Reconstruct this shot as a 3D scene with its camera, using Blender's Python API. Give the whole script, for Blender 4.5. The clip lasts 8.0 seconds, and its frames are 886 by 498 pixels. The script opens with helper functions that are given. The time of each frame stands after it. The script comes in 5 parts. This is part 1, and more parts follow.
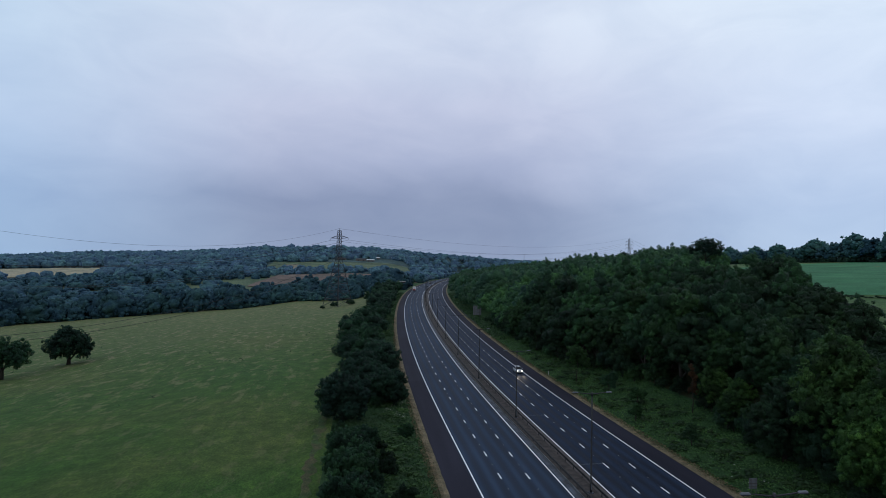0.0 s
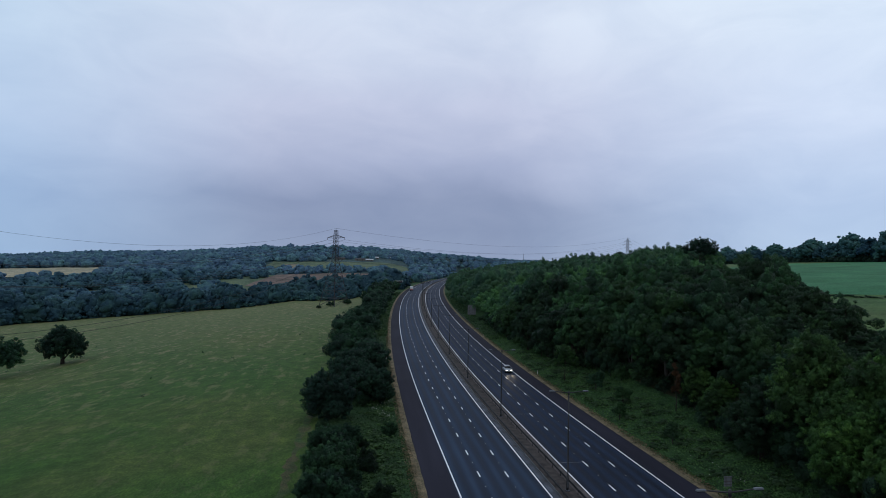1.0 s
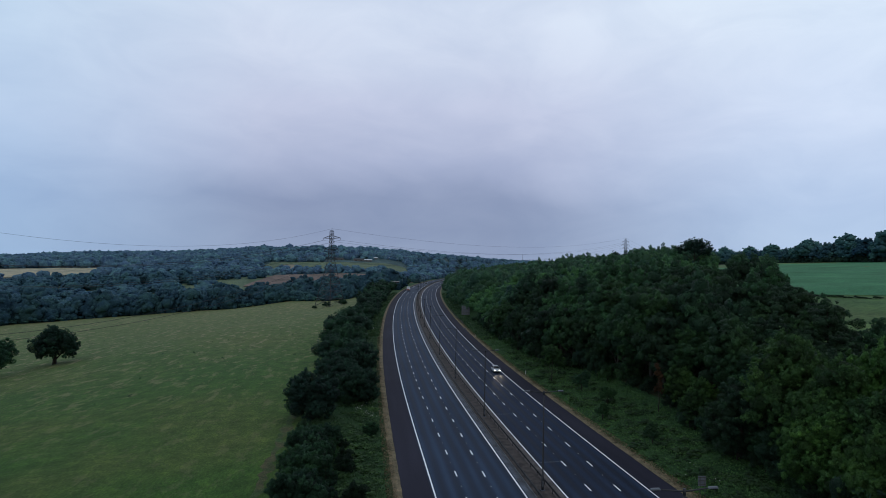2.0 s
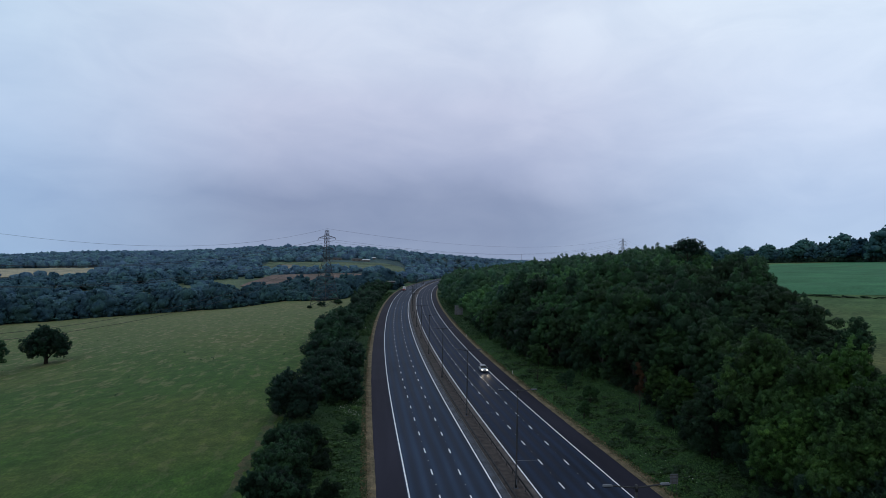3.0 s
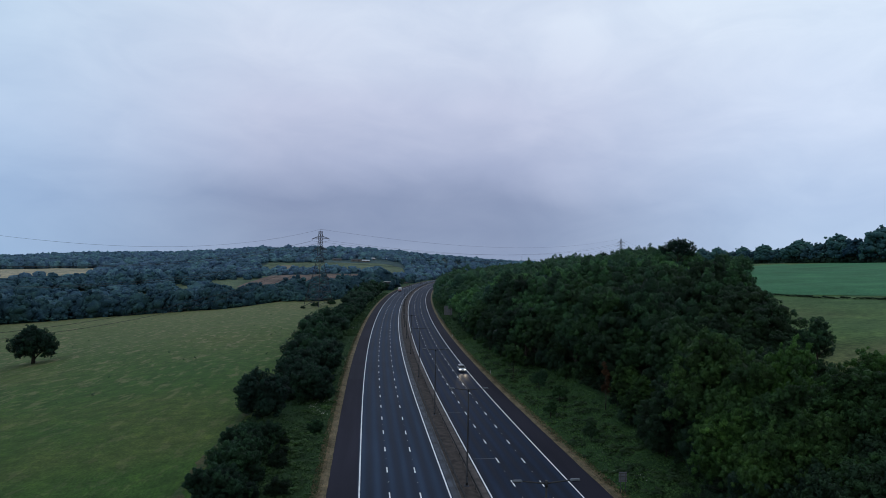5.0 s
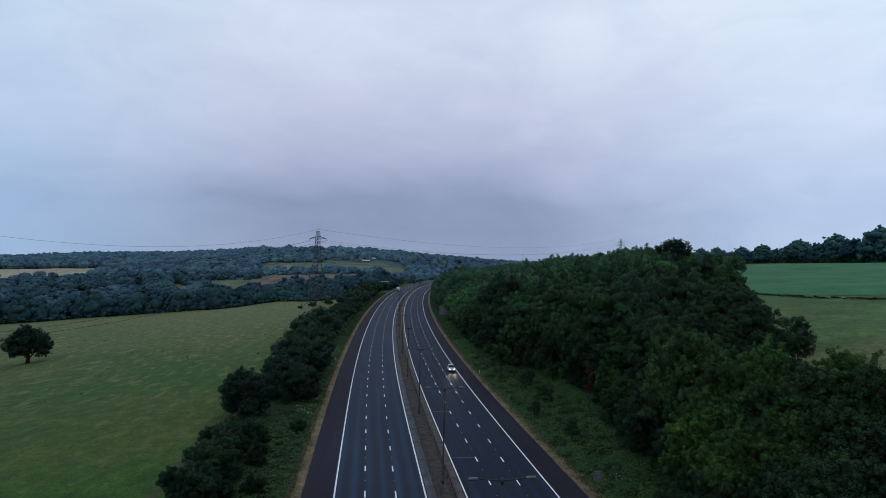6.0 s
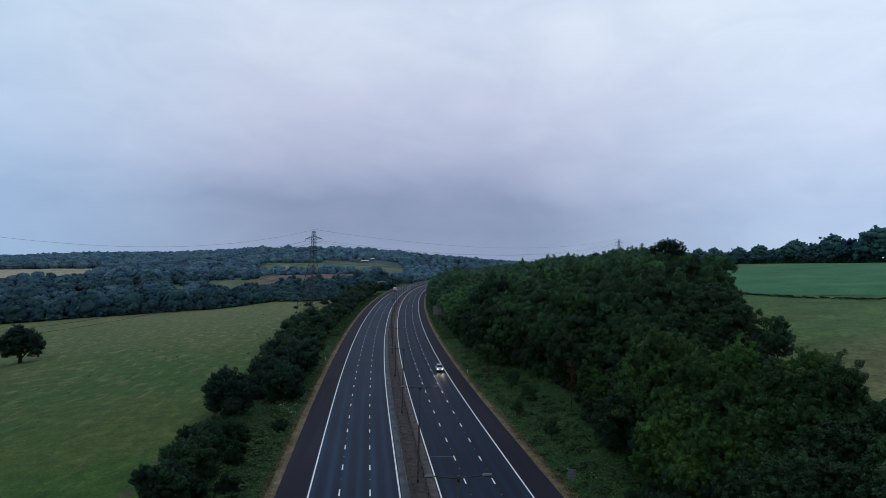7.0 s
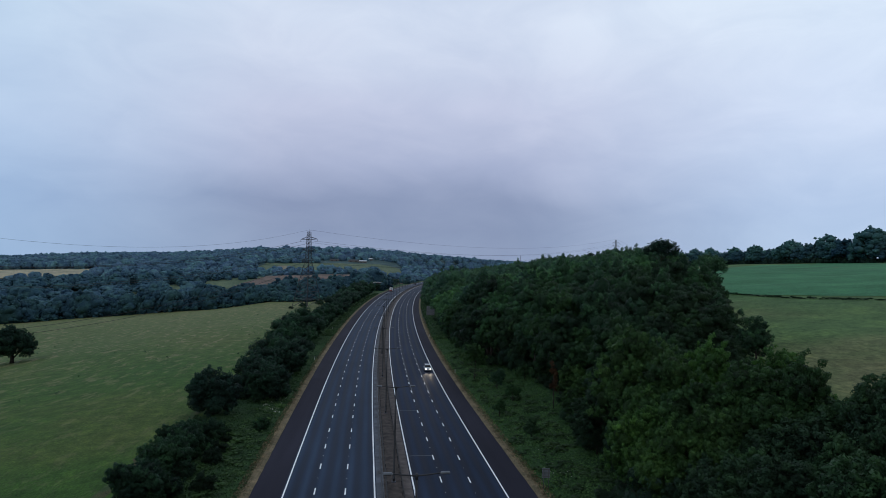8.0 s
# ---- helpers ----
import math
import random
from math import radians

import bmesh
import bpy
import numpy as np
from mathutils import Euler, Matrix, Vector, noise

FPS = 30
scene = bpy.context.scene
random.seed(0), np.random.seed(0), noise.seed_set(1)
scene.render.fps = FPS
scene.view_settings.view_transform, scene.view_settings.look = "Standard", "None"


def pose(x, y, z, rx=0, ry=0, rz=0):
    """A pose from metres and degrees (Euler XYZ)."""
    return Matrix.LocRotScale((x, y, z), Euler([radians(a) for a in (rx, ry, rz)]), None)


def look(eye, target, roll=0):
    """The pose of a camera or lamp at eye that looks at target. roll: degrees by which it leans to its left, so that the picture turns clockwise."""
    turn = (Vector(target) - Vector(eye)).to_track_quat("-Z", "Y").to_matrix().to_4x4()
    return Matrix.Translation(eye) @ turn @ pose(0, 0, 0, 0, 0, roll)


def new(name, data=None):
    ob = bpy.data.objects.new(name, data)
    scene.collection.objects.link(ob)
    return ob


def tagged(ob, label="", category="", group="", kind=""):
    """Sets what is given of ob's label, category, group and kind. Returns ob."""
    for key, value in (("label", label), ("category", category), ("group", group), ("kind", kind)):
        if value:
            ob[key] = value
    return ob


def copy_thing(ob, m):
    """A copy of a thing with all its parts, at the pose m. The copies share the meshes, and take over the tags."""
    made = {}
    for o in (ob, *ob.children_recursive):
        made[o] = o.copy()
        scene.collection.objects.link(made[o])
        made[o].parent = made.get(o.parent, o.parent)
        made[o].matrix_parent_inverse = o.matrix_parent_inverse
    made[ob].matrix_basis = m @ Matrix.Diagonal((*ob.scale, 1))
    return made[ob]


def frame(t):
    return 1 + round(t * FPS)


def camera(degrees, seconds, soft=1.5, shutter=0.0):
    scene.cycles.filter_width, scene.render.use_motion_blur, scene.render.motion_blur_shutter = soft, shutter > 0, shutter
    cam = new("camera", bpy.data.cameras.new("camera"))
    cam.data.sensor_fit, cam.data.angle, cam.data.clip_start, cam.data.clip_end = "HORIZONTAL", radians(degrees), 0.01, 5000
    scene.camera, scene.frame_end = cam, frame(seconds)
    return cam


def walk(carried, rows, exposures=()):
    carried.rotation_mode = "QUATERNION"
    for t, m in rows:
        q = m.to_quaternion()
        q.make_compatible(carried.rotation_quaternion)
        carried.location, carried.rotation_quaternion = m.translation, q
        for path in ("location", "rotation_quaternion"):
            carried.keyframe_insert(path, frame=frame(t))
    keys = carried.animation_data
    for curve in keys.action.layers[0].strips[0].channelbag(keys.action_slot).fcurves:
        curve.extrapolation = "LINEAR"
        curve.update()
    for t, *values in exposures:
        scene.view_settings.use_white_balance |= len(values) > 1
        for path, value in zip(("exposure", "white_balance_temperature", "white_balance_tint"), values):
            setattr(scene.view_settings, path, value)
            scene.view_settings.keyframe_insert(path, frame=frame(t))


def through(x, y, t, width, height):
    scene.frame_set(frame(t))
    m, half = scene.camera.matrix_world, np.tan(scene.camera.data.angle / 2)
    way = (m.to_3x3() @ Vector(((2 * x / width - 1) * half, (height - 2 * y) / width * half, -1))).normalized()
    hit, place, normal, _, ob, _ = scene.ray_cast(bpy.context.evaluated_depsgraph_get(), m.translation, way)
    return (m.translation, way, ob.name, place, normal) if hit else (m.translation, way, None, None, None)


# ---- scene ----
cam = camera(73.7, 8.0, soft=0.6)
PATH = [
    (0, (-27.653, -68.773, 26.775), (-27.393, -66.791, 26.838), 1.2),
    (0.5, (-26.385, -69.276, 26.773), (-26.126, -67.294, 26.835), 1.2),
    (1, (-25.032, -69.72, 26.834), (-24.773, -67.737, 26.896), 1.2),
    (1.5, (-23.588, -70.031, 26.911), (-23.33, -68.049, 26.974), 1.2),
    (3, (-19.089, -71.256, 26.897), (-18.829, -69.274, 26.96), 1.2),
    (3.5, (-17.545, -71.63, 26.894), (-17.287, -69.647, 26.958), 1.2),
    (4, (-16.02, -71.994, 26.933), (-15.765, -70.011, 26.997), 1.2),
    (4.5, (-14.493, -72.429, 26.939), (-14.239, -70.447, 27.004), 1.2),
    (6, (-9.812, -73.682, 26.974), (-9.567, -71.699, 27.039), 1.2),
    (6.5, (-8.27, -74.053, 26.991), (-8.025, -72.069, 27.057), 1.2),
    (7, (-6.744, -74.441, 26.971), (-6.5, -72.457, 27.037), 1.2),
    (7.5, (-5.27, -74.882, 27.019), (-5.025, -72.898, 27.085), 1.2),
    (8, (-3.855, -75.389, 27.046), (-3.609, -73.405, 27.113), 1.2),
]
walk(cam, [(t, look(eye, target, roll)) for t, eye, target, roll in PATH])

# ---------------------------------------------------------------- world, sun
SUN_EL, SUN_ROT = radians(24), radians(205)
world = bpy.data.worlds.new("overcast_sky")
scene.world = world
world.use_nodes = True
wn, wl = world.node_tree.nodes, world.node_tree.links
wn.clear()


def wnode(kind, **values):
    n = wn.new(kind)
    for key, value in values.items():
        n.inputs[key].default_value = value
    return n


def ramp_on(node, stops):
    e = node.color_ramp.elements
    while len(e) < len(stops):
        e.new(0.5)
    for el, (p, c) in zip(e, stops):
        el.position, el.color = p, (*c, 1)
    return node


sky = wn.new("ShaderNodeTexSky")
sky.sky_type, sky.sun_disc, sky.sun_elevation, sky.sun_rotation = "NISHITA", False, SUN_EL, SUN_ROT
coord = wn.new("ShaderNodeTexCoord")
split = wn.new("ShaderNodeSeparateXYZ")
wl.new(coord.outputs["Generated"], split.inputs[0])
# cloud deck: darker and more violet low down, paler above; the unseen zenith dimmed to cut the light
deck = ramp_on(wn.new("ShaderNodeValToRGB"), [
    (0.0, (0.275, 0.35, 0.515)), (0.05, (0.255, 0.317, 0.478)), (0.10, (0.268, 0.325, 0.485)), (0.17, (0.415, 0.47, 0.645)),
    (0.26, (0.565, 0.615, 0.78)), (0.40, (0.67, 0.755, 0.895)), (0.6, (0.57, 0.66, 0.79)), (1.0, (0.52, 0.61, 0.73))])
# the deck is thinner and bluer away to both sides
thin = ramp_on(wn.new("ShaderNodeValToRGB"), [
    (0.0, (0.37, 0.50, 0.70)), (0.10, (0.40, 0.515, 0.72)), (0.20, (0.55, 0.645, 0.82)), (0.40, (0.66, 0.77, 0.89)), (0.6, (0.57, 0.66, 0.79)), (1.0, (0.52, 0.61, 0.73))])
# soft streaky cloud relief, flattened towards the horizon
mapping = wn.new("ShaderNodeMapping")
mapping.inputs["Scale"].default_value = (1.0, 1.0, 2.2)
wl.new(coord.outputs["Generated"], mapping.inputs["Vector"])
puff = wnode("ShaderNodeTexNoise", Scale=2.3, Detail=5.0, Roughness=0.52, Distortion=0.35)
wl.new(mapping.outputs[0], puff.inputs["Vector"])
wobble = wnode("ShaderNodeMath")
wobble.operation = "MULTIPLY_ADD"
wobble.inputs[1].default_value, wobble.inputs[2].default_value = 0.16, -0.08
wl.new(puff.outputs["Fac"], wobble.inputs[0])
lift = wn.new("ShaderNodeMath")
lift.operation = "ADD"
wl.new(split.outputs["Z"], lift.inputs[0])
wl.new(wobble.outputs[0], lift.inputs[1])
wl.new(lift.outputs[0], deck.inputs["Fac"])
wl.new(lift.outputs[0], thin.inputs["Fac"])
aside = wn.new("ShaderNodeMath")
aside.operation = "SUBTRACT"
aside.inputs[1].default_value = 0.06
wl.new(split.outputs["X"], aside.inputs[0])
aside_abs = wn.new("ShaderNodeMath")
aside_abs.operation = "ABSOLUTE"
wl.new(aside.outputs[0], aside_abs.inputs[0])
aside_map = wn.new("ShaderNodeMapRange")
aside_map.interpolation_type = "SMOOTHSTEP"
aside_map.inputs["From Min"].default_value, aside_map.inputs["From Max"].default_value = 0.15, 0.62
wl.new(aside_abs.outputs[0], aside_map.inputs["Value"])
layers = wn.new("ShaderNodeMix")
layers.data_type = "RGBA"
wl.new(aside_map.outputs[0], layers.inputs["Factor"])
wl.new(deck.outputs["Color"], layers.inputs["A"])
wl.new(thin.outputs["Color"], layers.inputs["B"])
grain = wnode("ShaderNodeTexNoise", Scale=6.0, Detail=6.0, Roughness=0.55, Distortion=0.6)
wl.new(mapping.outputs[0], grain.inputs["Vector"])
tone = ramp_on(wn.new("ShaderNodeValToRGB"), [(0.3, (0.92, 0.935, 0.96)), (0.7, (1.06, 1.05, 1.035))])
wl.new(grain.outputs["Fac"], tone.inputs["Fac"])
cloud = wn.new("ShaderNodeMix")
cloud.data_type, cloud.blend_type = "RGBA", "MULTIPLY"
cloud.inputs["Factor"].default_value = 1.0
wl.new(layers.outputs["Result"], cloud.inputs["A"])
wl.new(tone.outputs["Color"], cloud.inputs["B"])
# clear blue shows through the deck in the west, brighter cloud in the east
west = wn.new("ShaderNodeMapRange")
west.interpolation_type = "LINEAR"
west.inputs["From Min"].default_value, west.inputs["From Max"].default_value = -0.62, 0.62
wl.new(split.outputs["X"], west.inputs["Value"])
west_tint = ramp_on(wn.new("ShaderNodeValToRGB"), [(0.0, (0.87, 0.985, 1.05)), (0.36, (1.0, 1.0, 1.02)), (0.68, (1.0, 1.0, 1.02)), (1.0, (1.17, 1.16, 1.15))])
wl.new(west.outputs[0], west_tint.inputs["Fac"])
veil = wn.new("ShaderNodeMix")
veil.data_type, veil.blend_type = "RGBA", "MULTIPLY"
veil.inputs["Factor"].default_value = 1.0
wl.new(cloud.outputs["Result"], veil.inputs["A"])
wl.new(west_tint.outputs["Color"], veil.inputs["B"])
# added dimming of the unseen southern sky, to darken faces turned that way
south_dim = wn.new("ShaderNodeMapRange")
south_dim.interpolation_type = "SMOOTHSTEP"
for key, value in (("From Min", -0.75), ("From Max", 0.25), ("To Min", 0.60), ("To Max", 1.0)):
    south_dim.inputs[key].default_value = value
wl.new(split.outputs["Y"], south_dim.inputs["Value"])
back_sky = wnode("ShaderNodeBackground", Strength=0.07)
back_cloud = wnode("ShaderNodeBackground", Strength=1.0)
wl.new(sky.outputs[0], back_sky.inputs["Color"])
wl.new(veil.outputs["Result"], back_cloud.inputs["Color"])
wl.new(south_dim.outputs[0], back_cloud.inputs["Strength"])
cover = wnode("ShaderNodeMixShader", Fac=0.95)
wl.new(back_sky.outputs[0], cover.inputs[1])
wl.new(back_cloud.outputs[0], cover.inputs[2])
world_out = wn.new("ShaderNodeOutputWorld")
wl.new(cover.outputs[0], world_out.inputs["Surface"])

sun = new("sun", bpy.data.lights.new("sun", "SUN"))
sun.data.energy, sun.data.angle, sun.data.color = 0.5, radians(60), (1.0, 0.97, 0.93)
sun.matrix_world = look((0, 0, 300), (-math.sin(SUN_ROT) * math.cos(SUN_EL), -math.cos(SUN_ROT) * math.cos(SUN_EL), 300 - math.sin(SUN_EL)))


# ---------------------------------------------------------------- materials
def material(name, rough=0.8, spec=0.3, metal=0.0):
    m = bpy.data.materials.new(name)
    m.use_nodes = True
    b = m.node_tree.nodes["Principled BSDF"]
    b.inputs["Roughness"].default_value = rough
    b.inputs["Specular IOR Level"].default_value = spec
    b.inputs["Metallic"].default_value = metal
    return m, m.node_tree.nodes, m.node_tree.links, b


def noise_node(nodes, links, scale, detail=4.0, vector=None, rough=0.55, stretch=None):
    n = nodes.new("ShaderNodeTexNoise")
    n.inputs["Scale"].default_value, n.inputs["Detail"].default_value, n.inputs["Roughness"].default_value = scale, detail, rough
    if vector is None:
        vector = nodes.new("ShaderNodeTexCoord").outputs["Object"]
    if stretch:
        mp = nodes.new("ShaderNodeMapping")
        mp.inputs["Scale"].default_value = stretch
        links.new(vector, mp.inputs["Vector"])
        vector = mp.outputs[0]
    links.new(vector, n.inputs["Vector"])
    return n


def ramp(nodes, links, source, stops):
    r = ramp_on(nodes.new("ShaderNodeValToRGB"), stops)
    links.new(source, r.inputs["Fac"])
    return r.outputs["Color"]


def blend(nodes, links, a, b, factor=0.5, mode="MIX"):
    n = nodes.new("ShaderNodeMix")
    n.data_type, n.blend_type = "RGBA", mode
    for key, value in (("A", a), ("B", b), ("Factor", factor)):
        if isinstance(value, (int, float)):
            n.inputs[key].default_value = value
        elif isinstance(value, tuple):
            n.inputs[key].default_value = (*value, 1)
        else:
            links.new(value, n.inputs[key])
    return n.outputs["Result"]


def bump(nodes, links, b, height, strength, distance):
    n = nodes.new("ShaderNodeBump")
    n.inputs["Strength"].default_value, n.inputs["Distance"].default_value = strength, distance
    links.new(height, n.inputs["Height"])
    links.new(n.outputs[0], b.inputs["Normal"])


def plain(name, c, rough=0.6, metal=0.0, spec=0.4, vary=0.25, scale=1.5, fine=25.0):
    """Paint, steel or concrete with a little dirt at two scales."""
    m, nodes, links, b = material(name, rough, spec, metal)
    n1, n2 = noise_node(nodes, links, scale), noise_node(nodes, links, fine)
    lo, hi = tuple(v * (1 - vary) for v in c), tuple(min(1, v * (1 + vary)) for v in c)
    c1 = ramp(nodes, links, n1.outputs["Fac"], [(0.3, lo), (0.7, hi)])
    c2 = ramp(nodes, links, n2.outputs["Fac"], [(0.3, (0.85,) * 3), (0.7, (1.1,) * 3)])
    links.new(blend(nodes, links, c1, c2, 1.0, "MULTIPLY"), b.inputs["Base Color"])
    bump(nodes, links, b, n2.outputs["Fac"], 0.2, 0.02)
    return m


INNER = {}


def foliage(name, dark, light, tint=0.42, through=0.22, grain=4.5, cut=0.0, gloss=0.16, inner=False, relief=1.0, broad=0.28, inner_shade=0.56):
    """Leaves: colour varies from leaf to leaf, from branch to branch and from tree to tree."""
    m, nodes, links, b = material(name, 0.65 if gloss < 0.3 else 0.5, gloss)
    geo, info = nodes.new("ShaderNodeNewGeometry"), nodes.new("ShaderNodeObjectInfo")
    c1 = ramp(nodes, links, geo.outputs["Random Per Island"], [(0.0, tuple(v * 1.5 for v in dark)), (0.8, tuple(v * 0.88 for v in light)), (1.0, tuple(v * 1.12 for v in light))])
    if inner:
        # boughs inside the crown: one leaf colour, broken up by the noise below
        # scaled down on near trees, so the crown's inner shade is painted in
        c1 = tuple(inner_shade * (0.5 * a + 0.5 * v) for a, v in zip(dark, light))
    n = noise_node(nodes, links, 0.35, 3.0)
    c2 = ramp(nodes, links, n.outputs["Fac"], [(0.32, (0.62, 0.66, 0.66)), (0.68, (1.25, 1.2, 1.0))])
    c3 = ramp(nodes, links, info.outputs["Random"], [(0.0, (1 - tint, 1 - tint * 0.8, 1 - tint * 0.5)), (0.5, (1, 1, 1)), (1.0, (1 + tint * 0.45, 1 + tint * 0.8, 1 + tint * 0.15))])
    n2 = noise_node(nodes, links, grain, 3.0, rough=0.7)
    c4 = ramp(nodes, links, n2.outputs["Fac"], [(0.36, (0.76, 0.78, 0.76)), (0.52, (0.98, 0.98, 0.98)), (0.66, (1.26, 1.24, 1.2))])
    col = blend(nodes, links, blend(nodes, links, c1, c2, 1.0, "MULTIPLY"), blend(nodes, links, c3, c4, 1.0, "MULTIPLY"), 1.0, "MULTIPLY")
    # stands of trees differ from one another over tens of metres
    n3 = noise_node(nodes, links, 0.085, 2.0)
    col = blend(nodes, links, col, ramp(nodes, links, n3.outputs["Fac"], [(0.36, (1 - broad, 1 - broad * 0.9, 1 - broad * 0.55)), (0.5, (1, 1, 1)), (0.64, (1 + broad * 1.1, 1 + broad, 1 + broad * 0.2))]), 1.0, "MULTIPLY")
    links.new(col, b.inputs["Base Color"])
    bump(nodes, links, b, n2.outputs["Fac"], relief, 1.1 / grain)
    if cut:
        # each spray breaks up into single leaves with gaps between
        cell = nodes.new("ShaderNodeTexVoronoi")
        cell.inputs["Scale"].default_value = cut
        links.new(nodes.new("ShaderNodeTexCoord").outputs["Object"], cell.inputs["Vector"])
        gap = nodes.new("ShaderNodeMath")
        gap.operation = "LESS_THAN"
        gap.inputs[1].default_value = 0.56
        links.new(cell.outputs["Distance"], gap.inputs[0])
    t = nodes.new("ShaderNodeBsdfTranslucent")
    links.new(col, t.inputs["Color"])
    mix = nodes.new("ShaderNodeMixShader")
    mix.inputs[0].default_value = through
    links.new(b.outputs[0], mix.inputs[1])
    links.new(t.outputs[0], mix.inputs[2])
    last = mix.outputs[0]
    if cut:
        clear = nodes.new("ShaderNodeBsdfTransparent")
        lace = nodes.new("ShaderNodeMixShader")
        links.new(gap.outputs[0], lace.inputs[0])
        links.new(clear.outputs[0], lace.inputs[1])
        links.new(last, lace.inputs[2])
        last = lace.outputs[0]
    links.new(last, nodes["Material Output"].inputs["Surface"])
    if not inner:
        INNER[name] = foliage(name + "_inner", dark, light, tint, through, grain, cut, gloss, True, relief, broad, inner_shade)
    return m


def turf(name, stops, patch=0.03, mid=0.25, fine=3.0, stain=None, relief=0.5, dry=None):
    """Grassland: broad patches, tussocks and blades."""
    m, nodes, links, b = material(name, 0.9, 0.15)
    n1 = noise_node(nodes, links, patch, 5.0, stretch=(1.2, 1.0, 1.0))
    n2 = noise_node(nodes, links, mid, 6.0, rough=0.68, stretch=(0.9, 0.7, 1.0))
    n3 = noise_node(nodes, links, fine, 8.0, rough=0.78, stretch=(1.2, 0.5, 1.0))
    c = ramp(nodes, links, n1.outputs["Fac"], stops)
    c = blend(nodes, links, c, ramp(nodes, links, n2.outputs["Fac"], [(0.32, (0.62, 0.68, 0.6)), (0.52, (1, 1, 1)), (0.7, (1.48, 1.36, 1.2))]), 1.0, "MULTIPLY")
    c = blend(nodes, links, c, ramp(nodes, links, n3.outputs["Fac"], [(0.32, (0.42, 0.48, 0.4)), (0.5, (0.97, 0.97, 0.97)), (0.68, (1.65, 1.55, 1.4))]), 1.0, "MULTIPLY")
    if dry:
        # the brow of the field is grazed shorter and drier
        s = nodes.new("ShaderNodeSeparateXYZ")
        links.new(nodes.new("ShaderNodeTexCoord").outputs["Object"], s.inputs[0])
        far = nodes.new("ShaderNodeMapRange")
        far.inputs["From Min"].default_value, far.inputs["From Max"].default_value, far.inputs["To Max"].default_value = 40, 340, 0.62
        links.new(s.outputs["Y"], far.inputs["Value"])
        c = blend(nodes, links, c, blend(nodes, links, dry, ramp(nodes, links, n2.outputs["Fac"], [(0.3, (0.66, 0.70, 0.66)), (0.7, (1.42, 1.34, 1.28))]), 1.0, "MULTIPLY"), far.outputs[0])
    if stain:
        n4 = noise_node(nodes, links, 0.30, 8.0, rough=0.76, stretch=(1.1, 0.45, 1.0))
        f = ramp(nodes, links, n4.outputs["Fac"], [(0.53, (0, 0, 0)), (0.61, (0.75, 0.75, 0.75))])
        # worn patches are scarce on the lower slope and common towards the brow
        at = nodes.new("ShaderNodeSeparateXYZ")
        links.new(nodes.new("ShaderNodeTexCoord").outputs["Object"], at.inputs[0])
        worn = nodes.new("ShaderNodeMapRange")
        for key, value in (("From Min", 20), ("From Max", 170), ("To Min", 0.22), ("To Max", 1.0)):
            worn.inputs[key].default_value = value
        links.new(at.outputs["Y"], worn.inputs["Value"])
        c = blend(nodes, links, c, stain, blend(nodes, links, f, worn.outputs[0], 1.0, "MULTIPLY"))
    links.new(c, b.inputs["Base Color"])
    bump(nodes, links, b, n3.outputs["Fac"], relief, 0.25)
    return m


def asphalt(name, base, tracks=True):
    """Worn tarmac; along each lane the wheel tracks are polished darker than the crown between."""
    m, nodes, links, b = material(name, 0.75, 0.065)
    uv = nodes.new("ShaderNodeUVMap")
    uv.uv_map = "along"
    n1 = noise_node(nodes, links, 0.22, 5.0, uv.outputs[0], stretch=(2.0, 0.12, 1.0))
    n2 = noise_node(nodes, links, 14.0, 3.0)
    n3 = noise_node(nodes, links, 0.05, 3.0, uv.outputs[0], stretch=(1.0, 0.5, 1.0))
    c = ramp(nodes, links, n1.outputs["Fac"], [(0.3, tuple(v * 0.82 for v in base)), (0.7, tuple(v * 1.18 for v in base))])
    c = blend(nodes, links, c, ramp(nodes, links, n2.outputs["Fac"], [(0.3, (0.8,) * 3), (0.7, (1.2,) * 3)]), 1.0, "MULTIPLY")
    c = blend(nodes, links, c, ramp(nodes, links, n3.outputs["Fac"], [(0.35, (0.86,) * 3), (0.65, (1.12,) * 3)]), 1.0, "MULTIPLY")
    if tracks:
        s = nodes.new("ShaderNodeSeparateXYZ")
        links.new(uv.outputs[0], s.inputs[0])
        wave = nodes.new("ShaderNodeMath")
        wave.operation = "MULTIPLY"
        wave.inputs[1].default_value = 2 * math.pi / 1.825
        links.new(s.outputs["X"], wave.inputs[0])
        co = nodes.new("ShaderNodeMath")
        co.operation = "COSINE"
        links.new(wave.outputs[0], co.inputs[0])
        half = nodes.new("ShaderNodeMath")
        half.operation = "MULTIPLY_ADD"
        half.inputs[1].default_value, half.inputs[2].default_value = 0.5, 0.5
        links.new(co.outputs[0], half.inputs[0])
        c = blend(nodes, links, c, ramp(nodes, links, half.outputs[0], [(0.0, (0.62, 0.63, 0.66)), (0.45, (0.92, 0.92, 0.93)), (1.0, (1.42, 1.40, 1.36))]), 1.0, "MULTIPLY")
        r = ramp(nodes, links, half.outputs[0], [(0.0, (0.58,) * 3), (1.0, (0.72,) * 3)])
        links.new(r, b.inputs["Roughness"])
    links.new(c, b.inputs["Base Color"])
    bump(nodes, links, b, n2.outputs["Fac"], 0.25, 0.01)
    return m


def glow(name, c, strength):
    m, nodes, links, b = material(name, 0.2)
    b.inputs["Emission Color"].default_value, b.inputs["Emission Strength"].default_value = (*c, 1), strength
    return m


